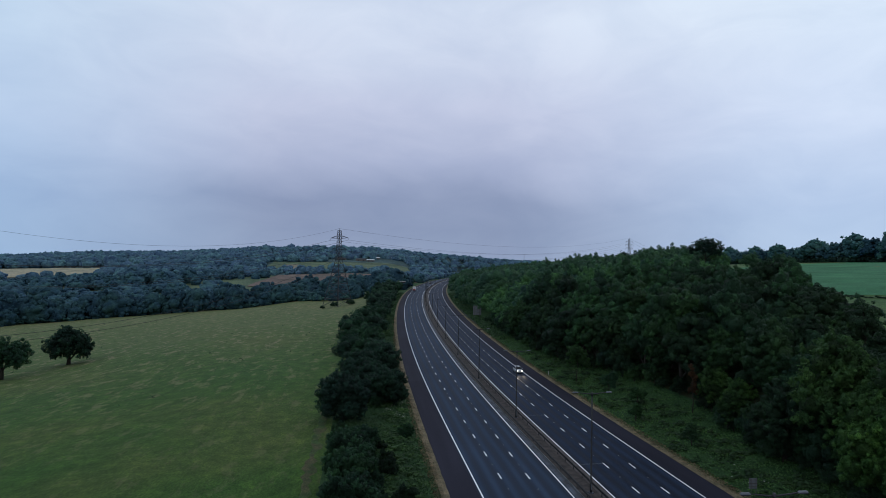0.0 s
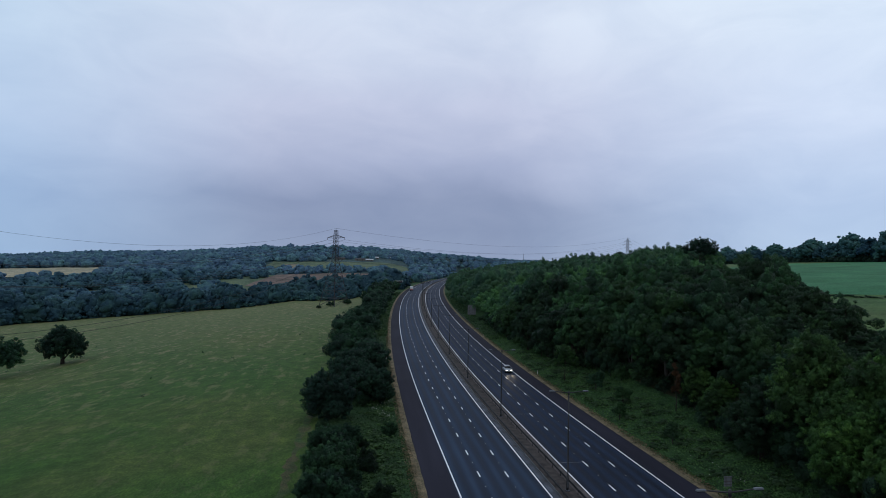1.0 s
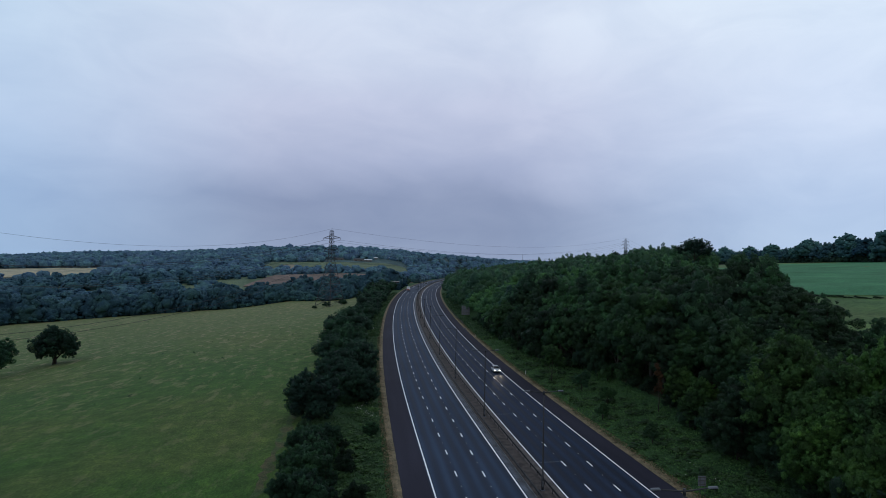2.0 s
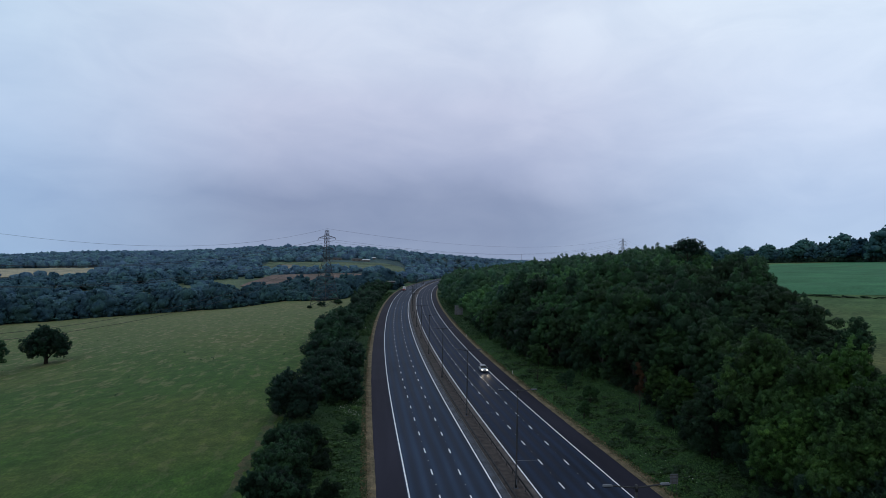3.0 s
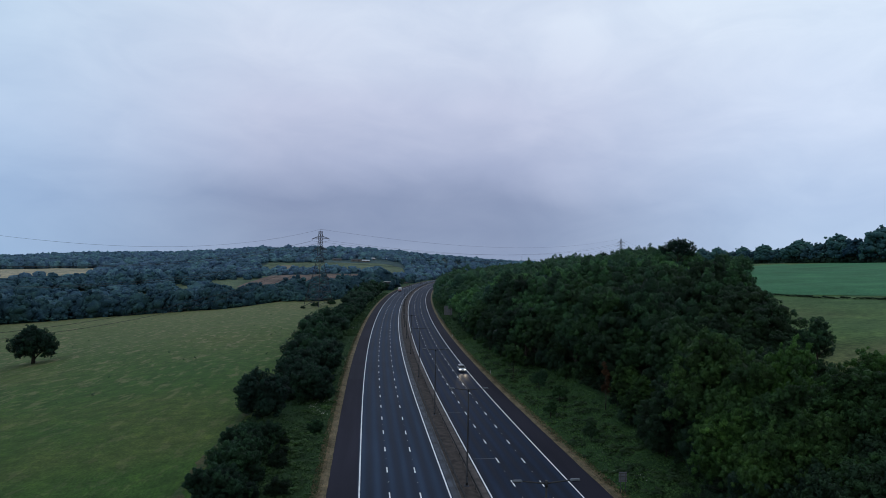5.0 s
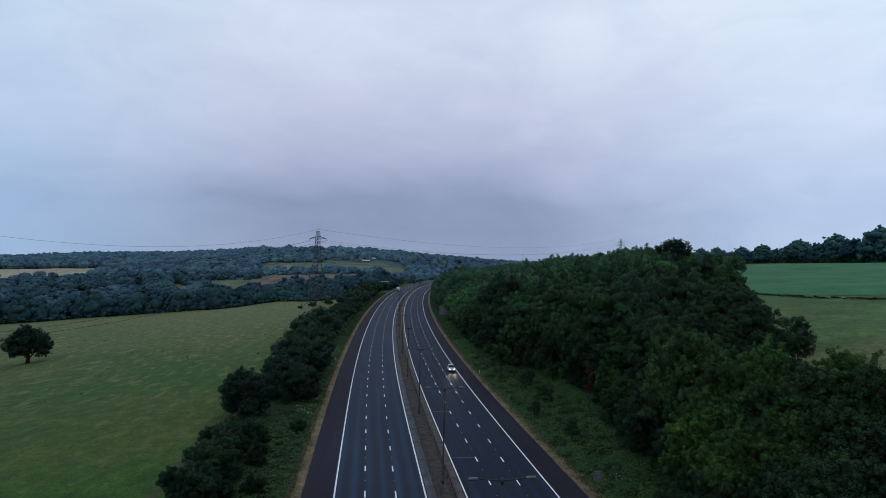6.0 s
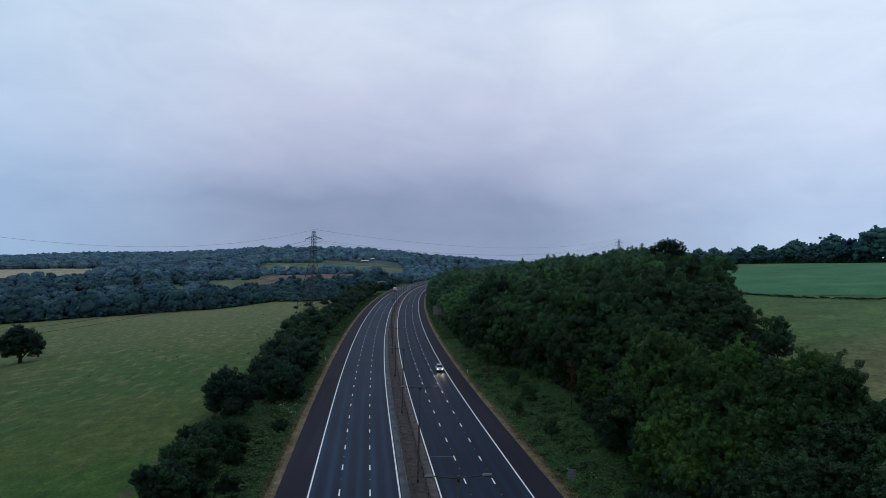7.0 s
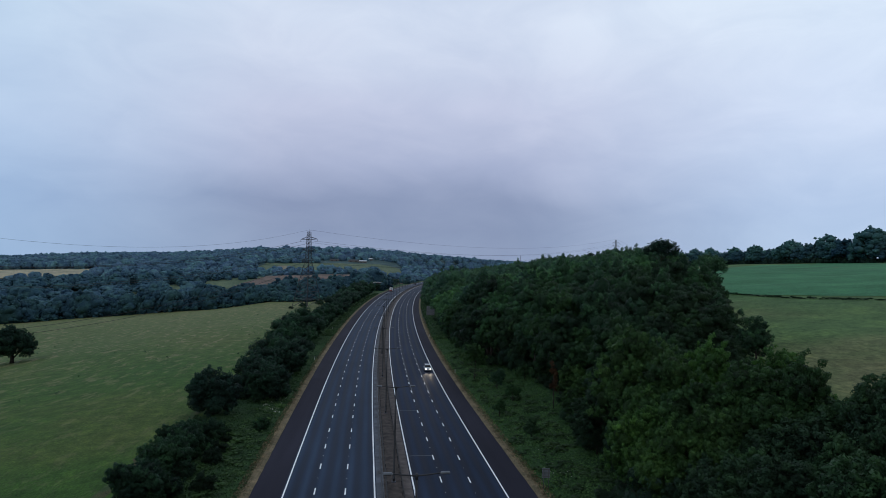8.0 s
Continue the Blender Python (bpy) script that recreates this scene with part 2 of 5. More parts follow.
ASPHALT = asphalt("worn_asphalt", (0.0205, 0.0335, 0.0590))
ASPHALT_DARK = asphalt("newer_asphalt", (0.0130, 0.0215, 0.0420))
SHOULDER = asphalt("shoulder_asphalt", (0.0215, 0.0212, 0.0325), tracks=False)
PATCH = asphalt("patched_asphalt", (0.0250, 0.0250, 0.0370), tracks=False)
WHITE_LINE = plain("white_road_paint", (0.84, 0.85, 0.86), 0.5, vary=0.16, scale=0.6, fine=9.0)
STUD = plain("road_stud", (0.5, 0.5, 0.46), 0.3)
SAWCUT = plain("joint_sealant", (0.13, 0.14, 0.15), 0.6)
CONCRETE = plain("drain_concrete", (0.060, 0.068, 0.086), 0.8, vary=0.6, scale=0.45, fine=3.0)
KERB = plain("grey_kerb_concrete", (0.095, 0.098, 0.108), 0.85, vary=0.5, scale=0.5, fine=4.0)
GRATE = plain("dark_iron_grate", (0.03, 0.032, 0.036), 0.6)
PAVED = plain("stained_paving", (0.082, 0.068, 0.064), 0.9, vary=0.55, scale=0.7, fine=3.5)
SOIL = plain("median_soil", (0.048, 0.038, 0.034), 0.95, vary=0.6, scale=0.9, fine=4.0)
STEEL = plain("galvanised_steel", (0.07, 0.072, 0.075), 0.6, 0.3, vary=0.2)
POST_STEEL = plain("dark_steel", (0.030, 0.031, 0.035), 0.6, 0.3)
RAIL_STEEL = plain("weathered_rail_steel", (0.022, 0.020, 0.021), 0.7, 0.2, vary=0.4, scale=0.8)
LAMP_GREY = plain("lamp_casing_grey", (0.10, 0.115, 0.135), 0.5)
SIGN_BACK = plain("sign_back_grey", (0.115, 0.13, 0.15), 0.6)
PALE_LATTICE = plain("pale_lattice_steel", (0.20, 0.22, 0.25), 0.6, 0.2)
LATTICE = plain("weathered_lattice_steel", (0.042, 0.046, 0.056), 0.6, 0.3)
CABLE = plain("cable_aluminium", (0.022, 0.022, 0.025), 0.6, 0.3)
GLASS_INS = plain("brown_insulator", (0.05, 0.04, 0.04), 0.3)
WHITE_STEEL = plain("white_painted_steel", (0.55, 0.56, 0.57), 0.5, vary=0.12)
BARK = plain("bark", (0.030, 0.026, 0.021), 0.95, vary=0.4, scale=2.0, fine=12.0)
DEAD_WOOD = plain("dead_wood", (0.13, 0.115, 0.10), 0.9, vary=0.3)
LEAF_WOOD = foliage("woodland_leaves", (0.0134, 0.0339, 0.0185), (0.0384, 0.0870, 0.0398), cut=9.0, inner_shade=0.70)
LEAF_BRIGHT = foliage("fresh_leaves", (0.0235, 0.0590, 0.0180), (0.0680, 0.1460, 0.0432), cut=11.0)
LEAF_OAK = foliage("oak_leaves", (0.0182, 0.0479, 0.0298), (0.0440, 0.1122, 0.0556), cut=9.0, inner_shade=0.65)
LEAF_DARK = foliage("dark_leaves", (0.0137, 0.0386, 0.0282), (0.0356, 0.0941, 0.0564), cut=9.0, inner_shade=0.65)
# far and valley leaves: distance haze painted in as paler, bluer colour
LEAF_FAR_HAZE = foliage("distant_leaves_hazed", (0.0922, 0.1763, 0.3020), (0.1316, 0.2326, 0.3947), through=0.3, grain=1.2, gloss=0.05, relief=0.9, broad=0.2, inner_shade=1.0)
LEAF_FAR_GREEN_HAZE = foliage("distant_green_leaves_hazed", (0.0864, 0.1763, 0.2739), (0.1260, 0.2326, 0.3581), through=0.3, grain=1.2, gloss=0.05, relief=0.9, broad=0.2, inner_shade=1.0)
LEAF_VALLEY_HAZE = foliage("valley_leaves_hazed", (0.0899, 0.1874, 0.2722), (0.1348, 0.2611, 0.3733), through=0.3, grain=1.9, gloss=0.05, relief=1.0, inner_shade=0.9)
LEAF_VALLEY_GREEN_HAZE = foliage("valley_green_leaves_hazed", (0.0858, 0.1874, 0.2433), (0.1328, 0.2632, 0.3373), through=0.3, grain=1.9, gloss=0.05, relief=1.0, inner_shade=0.9)
LEAF_SCRUB = foliage("bramble_leaves", (0.0360, 0.0720, 0.0333), (0.0720, 0.1330, 0.0598), through=0.3, broad=0.12, inner_shade=0.8)
LEAF_OAK_BULK = foliage("oak_canopy_leaves", (0.0255, 0.0655, 0.0529), (0.0612, 0.1485, 0.0987), cut=4.0, inner_shade=0.90)
LEAF_DARK_BULK = foliage("dark_hedge_leaves", (0.0141, 0.0359, 0.0298), (0.0328, 0.0811, 0.0544), inner_shade=0.70)
LEAF_BULK = foliage("woodland_canopy_leaves", (0.0305, 0.0726, 0.0442), (0.0765, 0.1734, 0.0926), cut=4.0, inner_shade=0.90)
# dark leaves with a lighter share of the haze painted in as blue
LEAF_BELT_HAZE = foliage("field_tree_leaves_hazed", (0.0400, 0.0977, 0.1338), (0.0737, 0.1585, 0.2113), through=0.25, grain=2.4, gloss=0.06, relief=1.0, inner_shade=0.90)
LEAF_RUST = foliage("russet_leaves", (0.060, 0.030, 0.015), (0.120, 0.060, 0.028))
BLOSSOM = plain("white_blossom", (0.55, 0.56, 0.50), 0.8)
DRY = turf("dry_grass", [(0.3, (0.110, 0.090, 0.056)), (0.7, (0.225, 0.180, 0.115))], 0.3, 1.2, 6.0, relief=0.8)
PASTURE = turf("pasture_grass", [(0.3, (0.023, 0.080, 0.012)), (0.5, (0.038, 0.088, 0.015)), (0.7, (0.072, 0.096, 0.025))], 0.016, 0.40, 3.2, stain=(0.235, 0.200, 0.110), dry=(0.150, 0.162, 0.082))
VERGE = turf("verge_grass", [(0.3, (0.022, 0.058, 0.020)), (0.7, (0.036, 0.082, 0.027))], 0.1, 0.6, 4.0)
FLOOR_WOOD = turf("woodland_floor", [(0.3, (0.025, 0.030, 0.014)), (0.7, (0.045, 0.05, 0.022))], 0.1, 0.6, 4.0)
MEADOW = turf("meadow_grass", [(0.3, (0.050, 0.110, 0.034)), (0.5, (0.068, 0.122, 0.040)), (0.72, (0.122, 0.128, 0.062))], 0.02, 0.12, 1.2)
CROP = turf("young_crop", [(0.3, (0.034, 0.142, 0.064)), (0.7, (0.040, 0.160, 0.070))], 0.01, 0.05, 2.0, relief=0.25)
# bluish ground colour carries the painted haze on between the far trees
FAR_FLOOR_HAZE = turf("far_woodland_floor_hazed", [(0.3, (0.040, 0.074, 0.082)), (0.7, (0.058, 0.100, 0.108))], 0.006, 0.05, 0.5)
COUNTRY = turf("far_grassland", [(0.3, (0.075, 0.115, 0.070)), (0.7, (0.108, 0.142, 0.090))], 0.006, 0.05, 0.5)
EARTH = turf("bare_earth", [(0.35, (0.042, 0.078, 0.026)), (0.6, (0.078, 0.076, 0.038))], 0.3, 1.2, 5.0)
PLOUGH = turf("ploughed_soil", [(0.3, (0.130, 0.095, 0.085)), (0.7, (0.165, 0.125, 0.110))], 0.01, 0.05, 0.5)
STUBBLE = turf("stubble_field", [(0.3, (0.185, 0.165, 0.125)), (0.7, (0.235, 0.205, 0.150))], 0.01, 0.05, 0.5)
STRAW = turf("straw_field", [(0.3, (0.280, 0.255, 0.185)), (0.7, (0.340, 0.310, 0.225))], 0.01, 0.05, 0.5)
VAN_WHITE = plain("white_vehicle_paint", (0.66, 0.69, 0.72), 0.35, vary=0.06)
VAN_RED = plain("red_vehicle_paint", (0.35, 0.06, 0.06), 0.35, vary=0.1)
SILVER = plain("silver_car_paint", (0.42, 0.44, 0.47), 0.3, 0.5, vary=0.05)
DARK_PAINT = plain("dark_car_paint", (0.03, 0.03, 0.035), 0.3, vary=0.1)
RUBBER = plain("black_rubber", (0.015, 0.015, 0.016), 0.85)
GLASS = plain("tinted_glass", (0.012, 0.015, 0.018), 0.08, spec=0.6, vary=0.05)
HEADLIGHT = glow("lit_headlight", (1.0, 0.95, 0.85), 6.0)
TAIL = plain("red_tail_lamp", (0.25, 0.01, 0.01), 0.3)
ROOF_DARK = plain("slate_roof", (0.05, 0.055, 0.065), 0.8)
ROOF_PALE = plain("pale_metal_roof", (0.42, 0.46, 0.50), 0.5, vary=0.1)
WALL_PALE = plain("weathered_board_wall", (0.12, 0.115, 0.105), 0.9, vary=0.15)


# ---------------------------------------------------------------- helpers of this scene
def smooth(v, a, b):
    t = np.clip((np.asarray(v, float) - a) / (b - a), 0, 1)
    return t * t * (3 - 2 * t)


# plan and profile of the motorway: curvature and gradient along it
ROAD_AT = np.arange(-1600.0, 5002.0, 2.0)
_turn = np.interp(ROAD_AT, [0, 60, 130, 200, 300, 420, 560, 750, 1150, 1200], [0, 3.25e-4, 3.19e-4, 3.04e-4, 3.26e-4, 3.02e-4, 1.42e-4, 1.97e-4, 2.0e-4, 0], 0, 0)
_rise = np.interp(ROAD_AT, [20, 60, 120, 250, 400, 540], [0, 0.0047, 0.0127, 0.0178, 0.0124, 0], 0, 0)
ROAD_X = np.cumsum(np.cumsum(_turn) * 2 - 0.0027) * 2
ROAD_X -= np.interp(0, ROAD_AT, ROAD_X) + 0.13
ROAD_Z = np.cumsum(_rise) * 2


def xc(y):
    """The motorway's centre line: straight, then a long bend to the east."""
    return np.interp(y, ROAD_AT, ROAD_X)


def road_z(y):
    """Height of the carriageway: level, then a gentle climb into the bend."""
    return np.interp(y, ROAD_AT, ROAD_Z)


def ridge_at(side):
    """Height of the far ridge by bearing (tangent of the angle off the road's line)."""
    return np.interp(side, [-1.6, -0.9, -0.557, -0.434, -0.307, -0.176, 0.044, 0.11, 0.218, 0.308, 0.45, 0.8, 1.5],
                     [12, 20, 26, 38, 44, 60, 62, 54, 44, 38, 36, 38, 40])


def height(x, y):
    """Lie of the land."""
    x, y = np.asarray(x, float), np.asarray(y, float)
    u = x - xc(y)
    left = np.interp(-u, [17, 20, 33, 52, 100, 127, 150, 290, 600, 5000], [-0.05, 0.15, 0.2, -0.1, -5.2, -9.2, -11.8, -20.5, -27, -31])
    right = np.interp(u, [17, 20, 25, 31, 40, 55, 80, 118, 200, 300, 345, 420, 700, 5000], [-0.05, 0.25, 1.0, 2.6, 5.6, 10.5, 17, 20.8, 28.5, 35.8, 37.8, 35, 32, 32])
    climb = road_z(y)
    near = np.where(u < 0, left + climb * (1 - (1 - 0.7 * smooth(y - np.interp(-u, [70, 125], [170, 0]), 150, 330)) * smooth(-u, 30, 54)), right + climb * (1 - smooth(u, 25, 60)))
    ax, ay = x + 15, y + 72
    r = np.hypot(ax, ay)
    side = ax / np.maximum(ay, 1.0)
    top = ridge_at(side)
    mid = np.interp(side, [-0.9, -0.557, -0.307, -0.03, 0.2], [-14, -8, 0, 6, 6])
    upper = np.interp(side, [-0.9, -0.557, -0.22, 0.05, 0.25], [2, 7, 15, 21, 16])
    far = mid + (upper - mid) * smooth(r, 720, 1020) + (top - upper) * smooth(r, 950, 1550) - 30 * smooth(r, 1700, 3000)
    w = np.where(u < 0, smooth(r, 560, 800), smooth(r, 900, 1500)) * smooth(ay, 0, 200)
    open_up = np.maximum(smooth(np.abs(u), 18, 150), smooth(y, 1180, 1420))
    far = far * open_up + (climb + 0.1) * (1 - open_up)
    land = near * (1 - w) + far * w
    roll = 0.5 * np.sin(x * 0.031 + 1.3) * np.sin(y * 0.027) + 0.25 * np.sin(x * 0.09 + y * 0.07)
    land = land + roll * smooth(np.abs(u), 30, 70)
    bed = np.maximum(smooth(np.abs(u), 17.0, 17.6), smooth(y, 1210, 1420))
    out = (climb - 0.35) * (1 - bed) + land * bed
    return out


def ground_z(x, y):
    return float(height(x, y))


def empty(name, m, label, category, group="", kind=""):
    ob = new(name)
    ob.empty_display_size = 0.5
    ob.matrix_basis = m
    return tagged(ob, label, category, group, kind)


def link_mesh(name, me, mats, parent=None, label="", kind=""):
    for mt in mats if isinstance(mats, (list, tuple)) else [mats]:
        me.materials.append(mt)
    ob = new(name, me)
    if parent is not None:
        ob.parent = parent
    return tagged(ob, label, kind=kind)


def part(name, bm, mats, parent=None, label="", kind="", soft=False):
    """One bmesh as one mesh object under a thing or a part."""
    me = bpy.data.meshes.new(name)
    bm.to_mesh(me)
    bm.free()
    if soft:
        me.shade_smooth()
    return link_mesh(name, me, mats, parent, label, kind)


def poly_part(name, verts, faces, mats, parent=None, label="", kind="", slots=None, soft=False):
    me = bpy.data.meshes.new(name)
    me.from_pydata(np.asarray(verts).tolist(), [], faces if isinstance(faces, list) else faces.tolist())
    if slots is not None:
        me.polygons.foreach_set("material_index", np.asarray(slots, np.int32))
    if soft:
        me.shade_smooth()
    return link_mesh(name, me, mats, parent, label, kind)


def box(bm, cx, cy, cz, sx, sy, sz, bevel=0.0, taper=(1, 1), lean=(0, 0), turn=0.0):
    """A block with its base centred at (cx, cy, cz); taper and lean shape its top."""
    got = bmesh.ops.create_cube(bm, size=1)
    vs = got["verts"]
    for v in vs:
        up = v.co.z > 0
        k = taper if up else (1, 1)
        x, y = v.co.x * sx * k[0] + (lean[0] if up else 0), v.co.y * sy * k[1] + (lean[1] if up else 0)
        v.co = (cx + x * math.cos(turn) - y * math.sin(turn), cy + x * math.sin(turn) + y * math.cos(turn), cz + (v.co.z + 0.5) * sz)
    if bevel:
        edges = list({e for v in vs for e in v.link_edges})
        bmesh.ops.bevel(bm, geom=edges, offset=bevel, segments=2, affect="EDGES", profile=0.6)
    return bm


def tube(bm, points, radii, sides=8, cap=True):
    """A round bar through the points."""
    rings = []
    pts = [Vector(p) for p in points]
    for i, p in enumerate(pts):
        d = (pts[min(i + 1, len(pts) - 1)] - pts[max(i - 1, 0)]).normalized()
        a = d.cross(Vector((0, 0, 1)) if abs(d.z) < 0.9 else Vector((0, 1, 0))).normalized()
        b = d.cross(a)
        r = radii[i] if isinstance(radii, (list, tuple)) else radii
        rings.append([bm.verts.new(p + (a * math.cos(k * 2 * math.pi / sides) + b * math.sin(k * 2 * math.pi / sides)) * r) for k in range(sides)])
    for r0, r1 in zip(rings, rings[1:]):
        for k in range(sides):
            f = bm.faces.new((r0[k], r0[(k + 1) % sides], r1[(k + 1) % sides], r1[k]))
            f.smooth = sides > 5
    if cap:
        bm.faces.new(rings[0][::-1])
        bm.faces.new(rings[-1])
    return bm


def sweep(name, profile, y0, y1, step, mats, parent=None, label="", kind="", closed=False, follow=False, wave=0.0, seed=0):
    """A strip or bar of the given cross-section (offset from the centre line, height) along the road."""
    rng = random.Random(seed)
    n = max(2, int(round((y1 - y0) / step)) + 1)
    ys = np.linspace(y0, y1, n)
    k = len(profile)
    verts, uvs = [], []
    for y in ys:
        c = float(xc(y))
        for j, (u, z) in enumerate(profile):
            du = rng.uniform(-wave, wave) if wave and j in (0, k - 1) else 0
            z2 = z + (ground_z(c + u + du, y) if follow else float(road_z(y)))
            verts.append((c + u + du, y, z2))
            uvs.append((u, y))
    faces = []
    for i in range(n - 1):
        for j in range(k if closed else k - 1):
            a, b = i * k + j, i * k + (j + 1) % k
            faces.append((a, b, b + k, a + k))
    ob = poly_part(name, verts, faces, mats, parent, label, kind)
    lay = ob.data.uv_layers.new(name="along")
    idx = np.empty(len(ob.data.loops), np.int32)
    ob.data.loops.foreach_get("vertex_index", idx)
    lay.data.foreach_set("uv", np.asarray(uvs, np.float32)[idx].ravel())
    return ob


# ---------------------------------------------------------------- leaves, crowns, trees
def ico(sub):
    bm = bmesh.new()
    bmesh.ops.create_icosphere(bm, subdivisions=sub, radius=1)
    v = np.array([x.co[:] for x in bm.verts])
    f = np.array([[x.index for x in fc.verts] for fc in bm.faces])
    bm.free()
    return v, f


ICO = {1: ico(1), 2: ico(2)}
# a rounded leafy tuft of six faces
TUFT_V = np.array([(x, y, z) for z in (-1, 1) for y in (-1, 1) for x in (-1, 1)]) / math.sqrt(3)
TUFT_F = np.array([(0, 2, 3, 1), (4, 5, 7, 6), (0, 1, 5, 4), (2, 6, 7, 3), (0, 4, 6, 2), (1, 3, 7, 5)])


def leaf_tufts(rng, pos, size):
    """Small rounded tufts of foliage, each turned and stretched at random, at pos."""
    n = len(pos)
    a = rng.uniform(0, 2 * math.pi, n)
    c, d = np.cos(a)[:, None], np.sin(a)[:, None]
    v = TUFT_V[None] * (1 + rng.normal(0, 0.22, (n, 8, 1)))
    v = v * np.stack([np.ones(n), np.ones(n), rng.uniform(0.8, 1.25, n)], axis=1)[:, None]
    v = np.stack([v[..., 0] * c - v[..., 1] * d, v[..., 0] * d + v[..., 1] * c, v[..., 2]], axis=2)
    e = rng.uniform(0.3, 1.3, n)
    c, d = np.cos(e)[:, None], np.sin(e)[:, None]
    v = np.stack([v[..., 0], v[..., 1] * c - v[..., 2] * d, v[..., 1] * d + v[..., 2] * c], axis=2)
    v = v * size[:, None, None] + pos[:, None]
    f = TUFT_F[None] + 8 * np.arange(n)[:, None, None]
    return v.reshape(-1, 3), f.reshape(-1, 4)


def leaf_quads(rng, pos, out, size, spread=0.7):
    """Diamond-shaped sprays of leaves at pos, facing roughly along out."""
    n = len(pos)
    nrm = out + rng.normal(0, spread, (n, 3))
    nrm /= np.linalg.norm(nrm, axis=1)[:, None] + 1e-9
    a = np.cross(nrm, rng.normal(0, 1, (n, 3)))
    a /= np.linalg.norm(a, axis=1)[:, None] + 1e-9
    b = np.cross(nrm, a)
    s = (size * rng.uniform(0.6, 1.35, n))[:, None]
    w = rng.uniform(0.45, 0.8, (n, 1))
    droop = np.array([0, 0, -0.05]) * s
    v = np.stack([pos - a * s + droop, pos - b * s * w + a * s * 0.15, pos + a * s + droop, pos + b * s * w - a * s * 0.1], axis=1).reshape(-1, 3)
    f = np.arange(4 * n).reshape(-1, 4)
    return v, f


def crown_arrays(rng, base, top, radius, lumps, leaves, size, sub=1, flat=0.0, bottom=-0.5, core=0.72, point=0.3, tufts=0, tuft_size=1.0):
    """A crown of rounded leafy boughs: dark inner masses and loose sprays of leaves over them. Triangles first, then quads."""
    mid, half = (base + top) / 2, (top - base) / 2
    d = rng.normal(0, 1, (lumps * 3, 3))
    d /= np.linalg.norm(d, axis=1)[:, None]
    d = d[d[:, 2] > bottom][:lumps]
    k = rng.uniform(0.30, 0.84, len(d))
    lr = rng.uniform(0.22, 0.40, len(d)) * (30 / max(lumps, 12)) ** 0.25 * min(radius, half * 1.25)
    c = d * k[:, None] * np.array([radius, radius, half]) + np.array([0, 0, mid])
    c[:, :2] *= 1 - (0 if flat else point) * np.clip(d[:, 2:3], 0, 1)
    if flat:
        c[:, 2] -= flat * np.hypot(c[:, 0], c[:, 1]) / radius * half * 0.3
    V, T, Q = [], [], []
    n0 = 0
    iv, itri = ICO[sub or 1]
    for ci, ri in zip(c, lr) if sub else ():
        wob = 1 + rng.normal(0, 0.13 if lumps > 12 else 0.24, (len(iv), 1))
        V.append(ci + iv * wob * ri * core * np.array([1, 1, 0.85]))
        T.append(itri + n0)
        n0 += len(iv)
    share = lr ** 2 / (lr ** 2).sum()
    for ci, ri, w in zip(c, lr, share):
        m = max(1, int(leaves * w * 1.5))
        # leaves gather in upturned sprays, with gaps between that show the shaded inside
        per = 10 if leaves > 800 else 5
        tuft = rng.normal(0, 1, (max(3, tufts, m // (8 if leaves > 4000 else per)), 3))
        tuft[:, 2] += 0.45
        tuft /= np.linalg.norm(tuft, axis=1)[:, None]
        reach = rng.uniform(0.78, 1.2, len(tuft))
        pick = rng.integers(0, len(tuft), m)
        if leaves > 800 or tufts:
            near = leaves > 4000
            some = tuft if leaves > 800 else tuft[:tufts]
            v, f = leaf_tufts(rng, ci + some * (ri * reach[:len(some)] * (0.93 if leaves > 800 else 0.8))[:, None], ri * rng.uniform(0.18 if near else 0.24, 0.32 if near else 0.40, len(some)) * tuft_size * (1.0 if leaves > 800 else 1.25))
            V.append(v)
            Q.append(f + n0)
            n0 += len(v)
            m = int(m * (0.8 if near else 0.6))
            pick = pick[:m]
        o = tuft[pick] + rng.normal(0, 0.20, (m, 3))
        o /= np.linalg.norm(o, axis=1)[:, None]
        p = ci + o * ri * (reach[pick] * rng.uniform(0.86, 1.2, m))[:, None] * np.array([1, 1, 0.95])
        if not sub:
            # shaded sprays deep inside the bough
            q = max(2, m // 9)
            inner = rng.normal(0, 1, (q, 3))
            inner /= np.linalg.norm(inner, axis=1)[:, None]
            v, f = leaf_quads(rng, ci + inner * ri * rng.uniform(0.15, 0.6, (q, 1)), inner, size * 2.8, 0.6)
            V.append(v)
            Q.append(f + n0)
            n0 += len(v)
        dist = np.linalg.norm((p[:, None, :] - c[None]) / lr[None, :, None], axis=2)
        keep = dist.min(axis=1) > 0.60
        p, o = p[keep], o[keep]
        if len(p):
            v, f = leaf_quads(rng, p, o + np.array([0, 0, 0.2]), size, 0.26)
            V.append(v)
            Q.append(f + n0)
            n0 += len(v)
    return np.concatenate(V), np.concatenate(T) if T else np.zeros((0, 3), int), np.concatenate(Q)


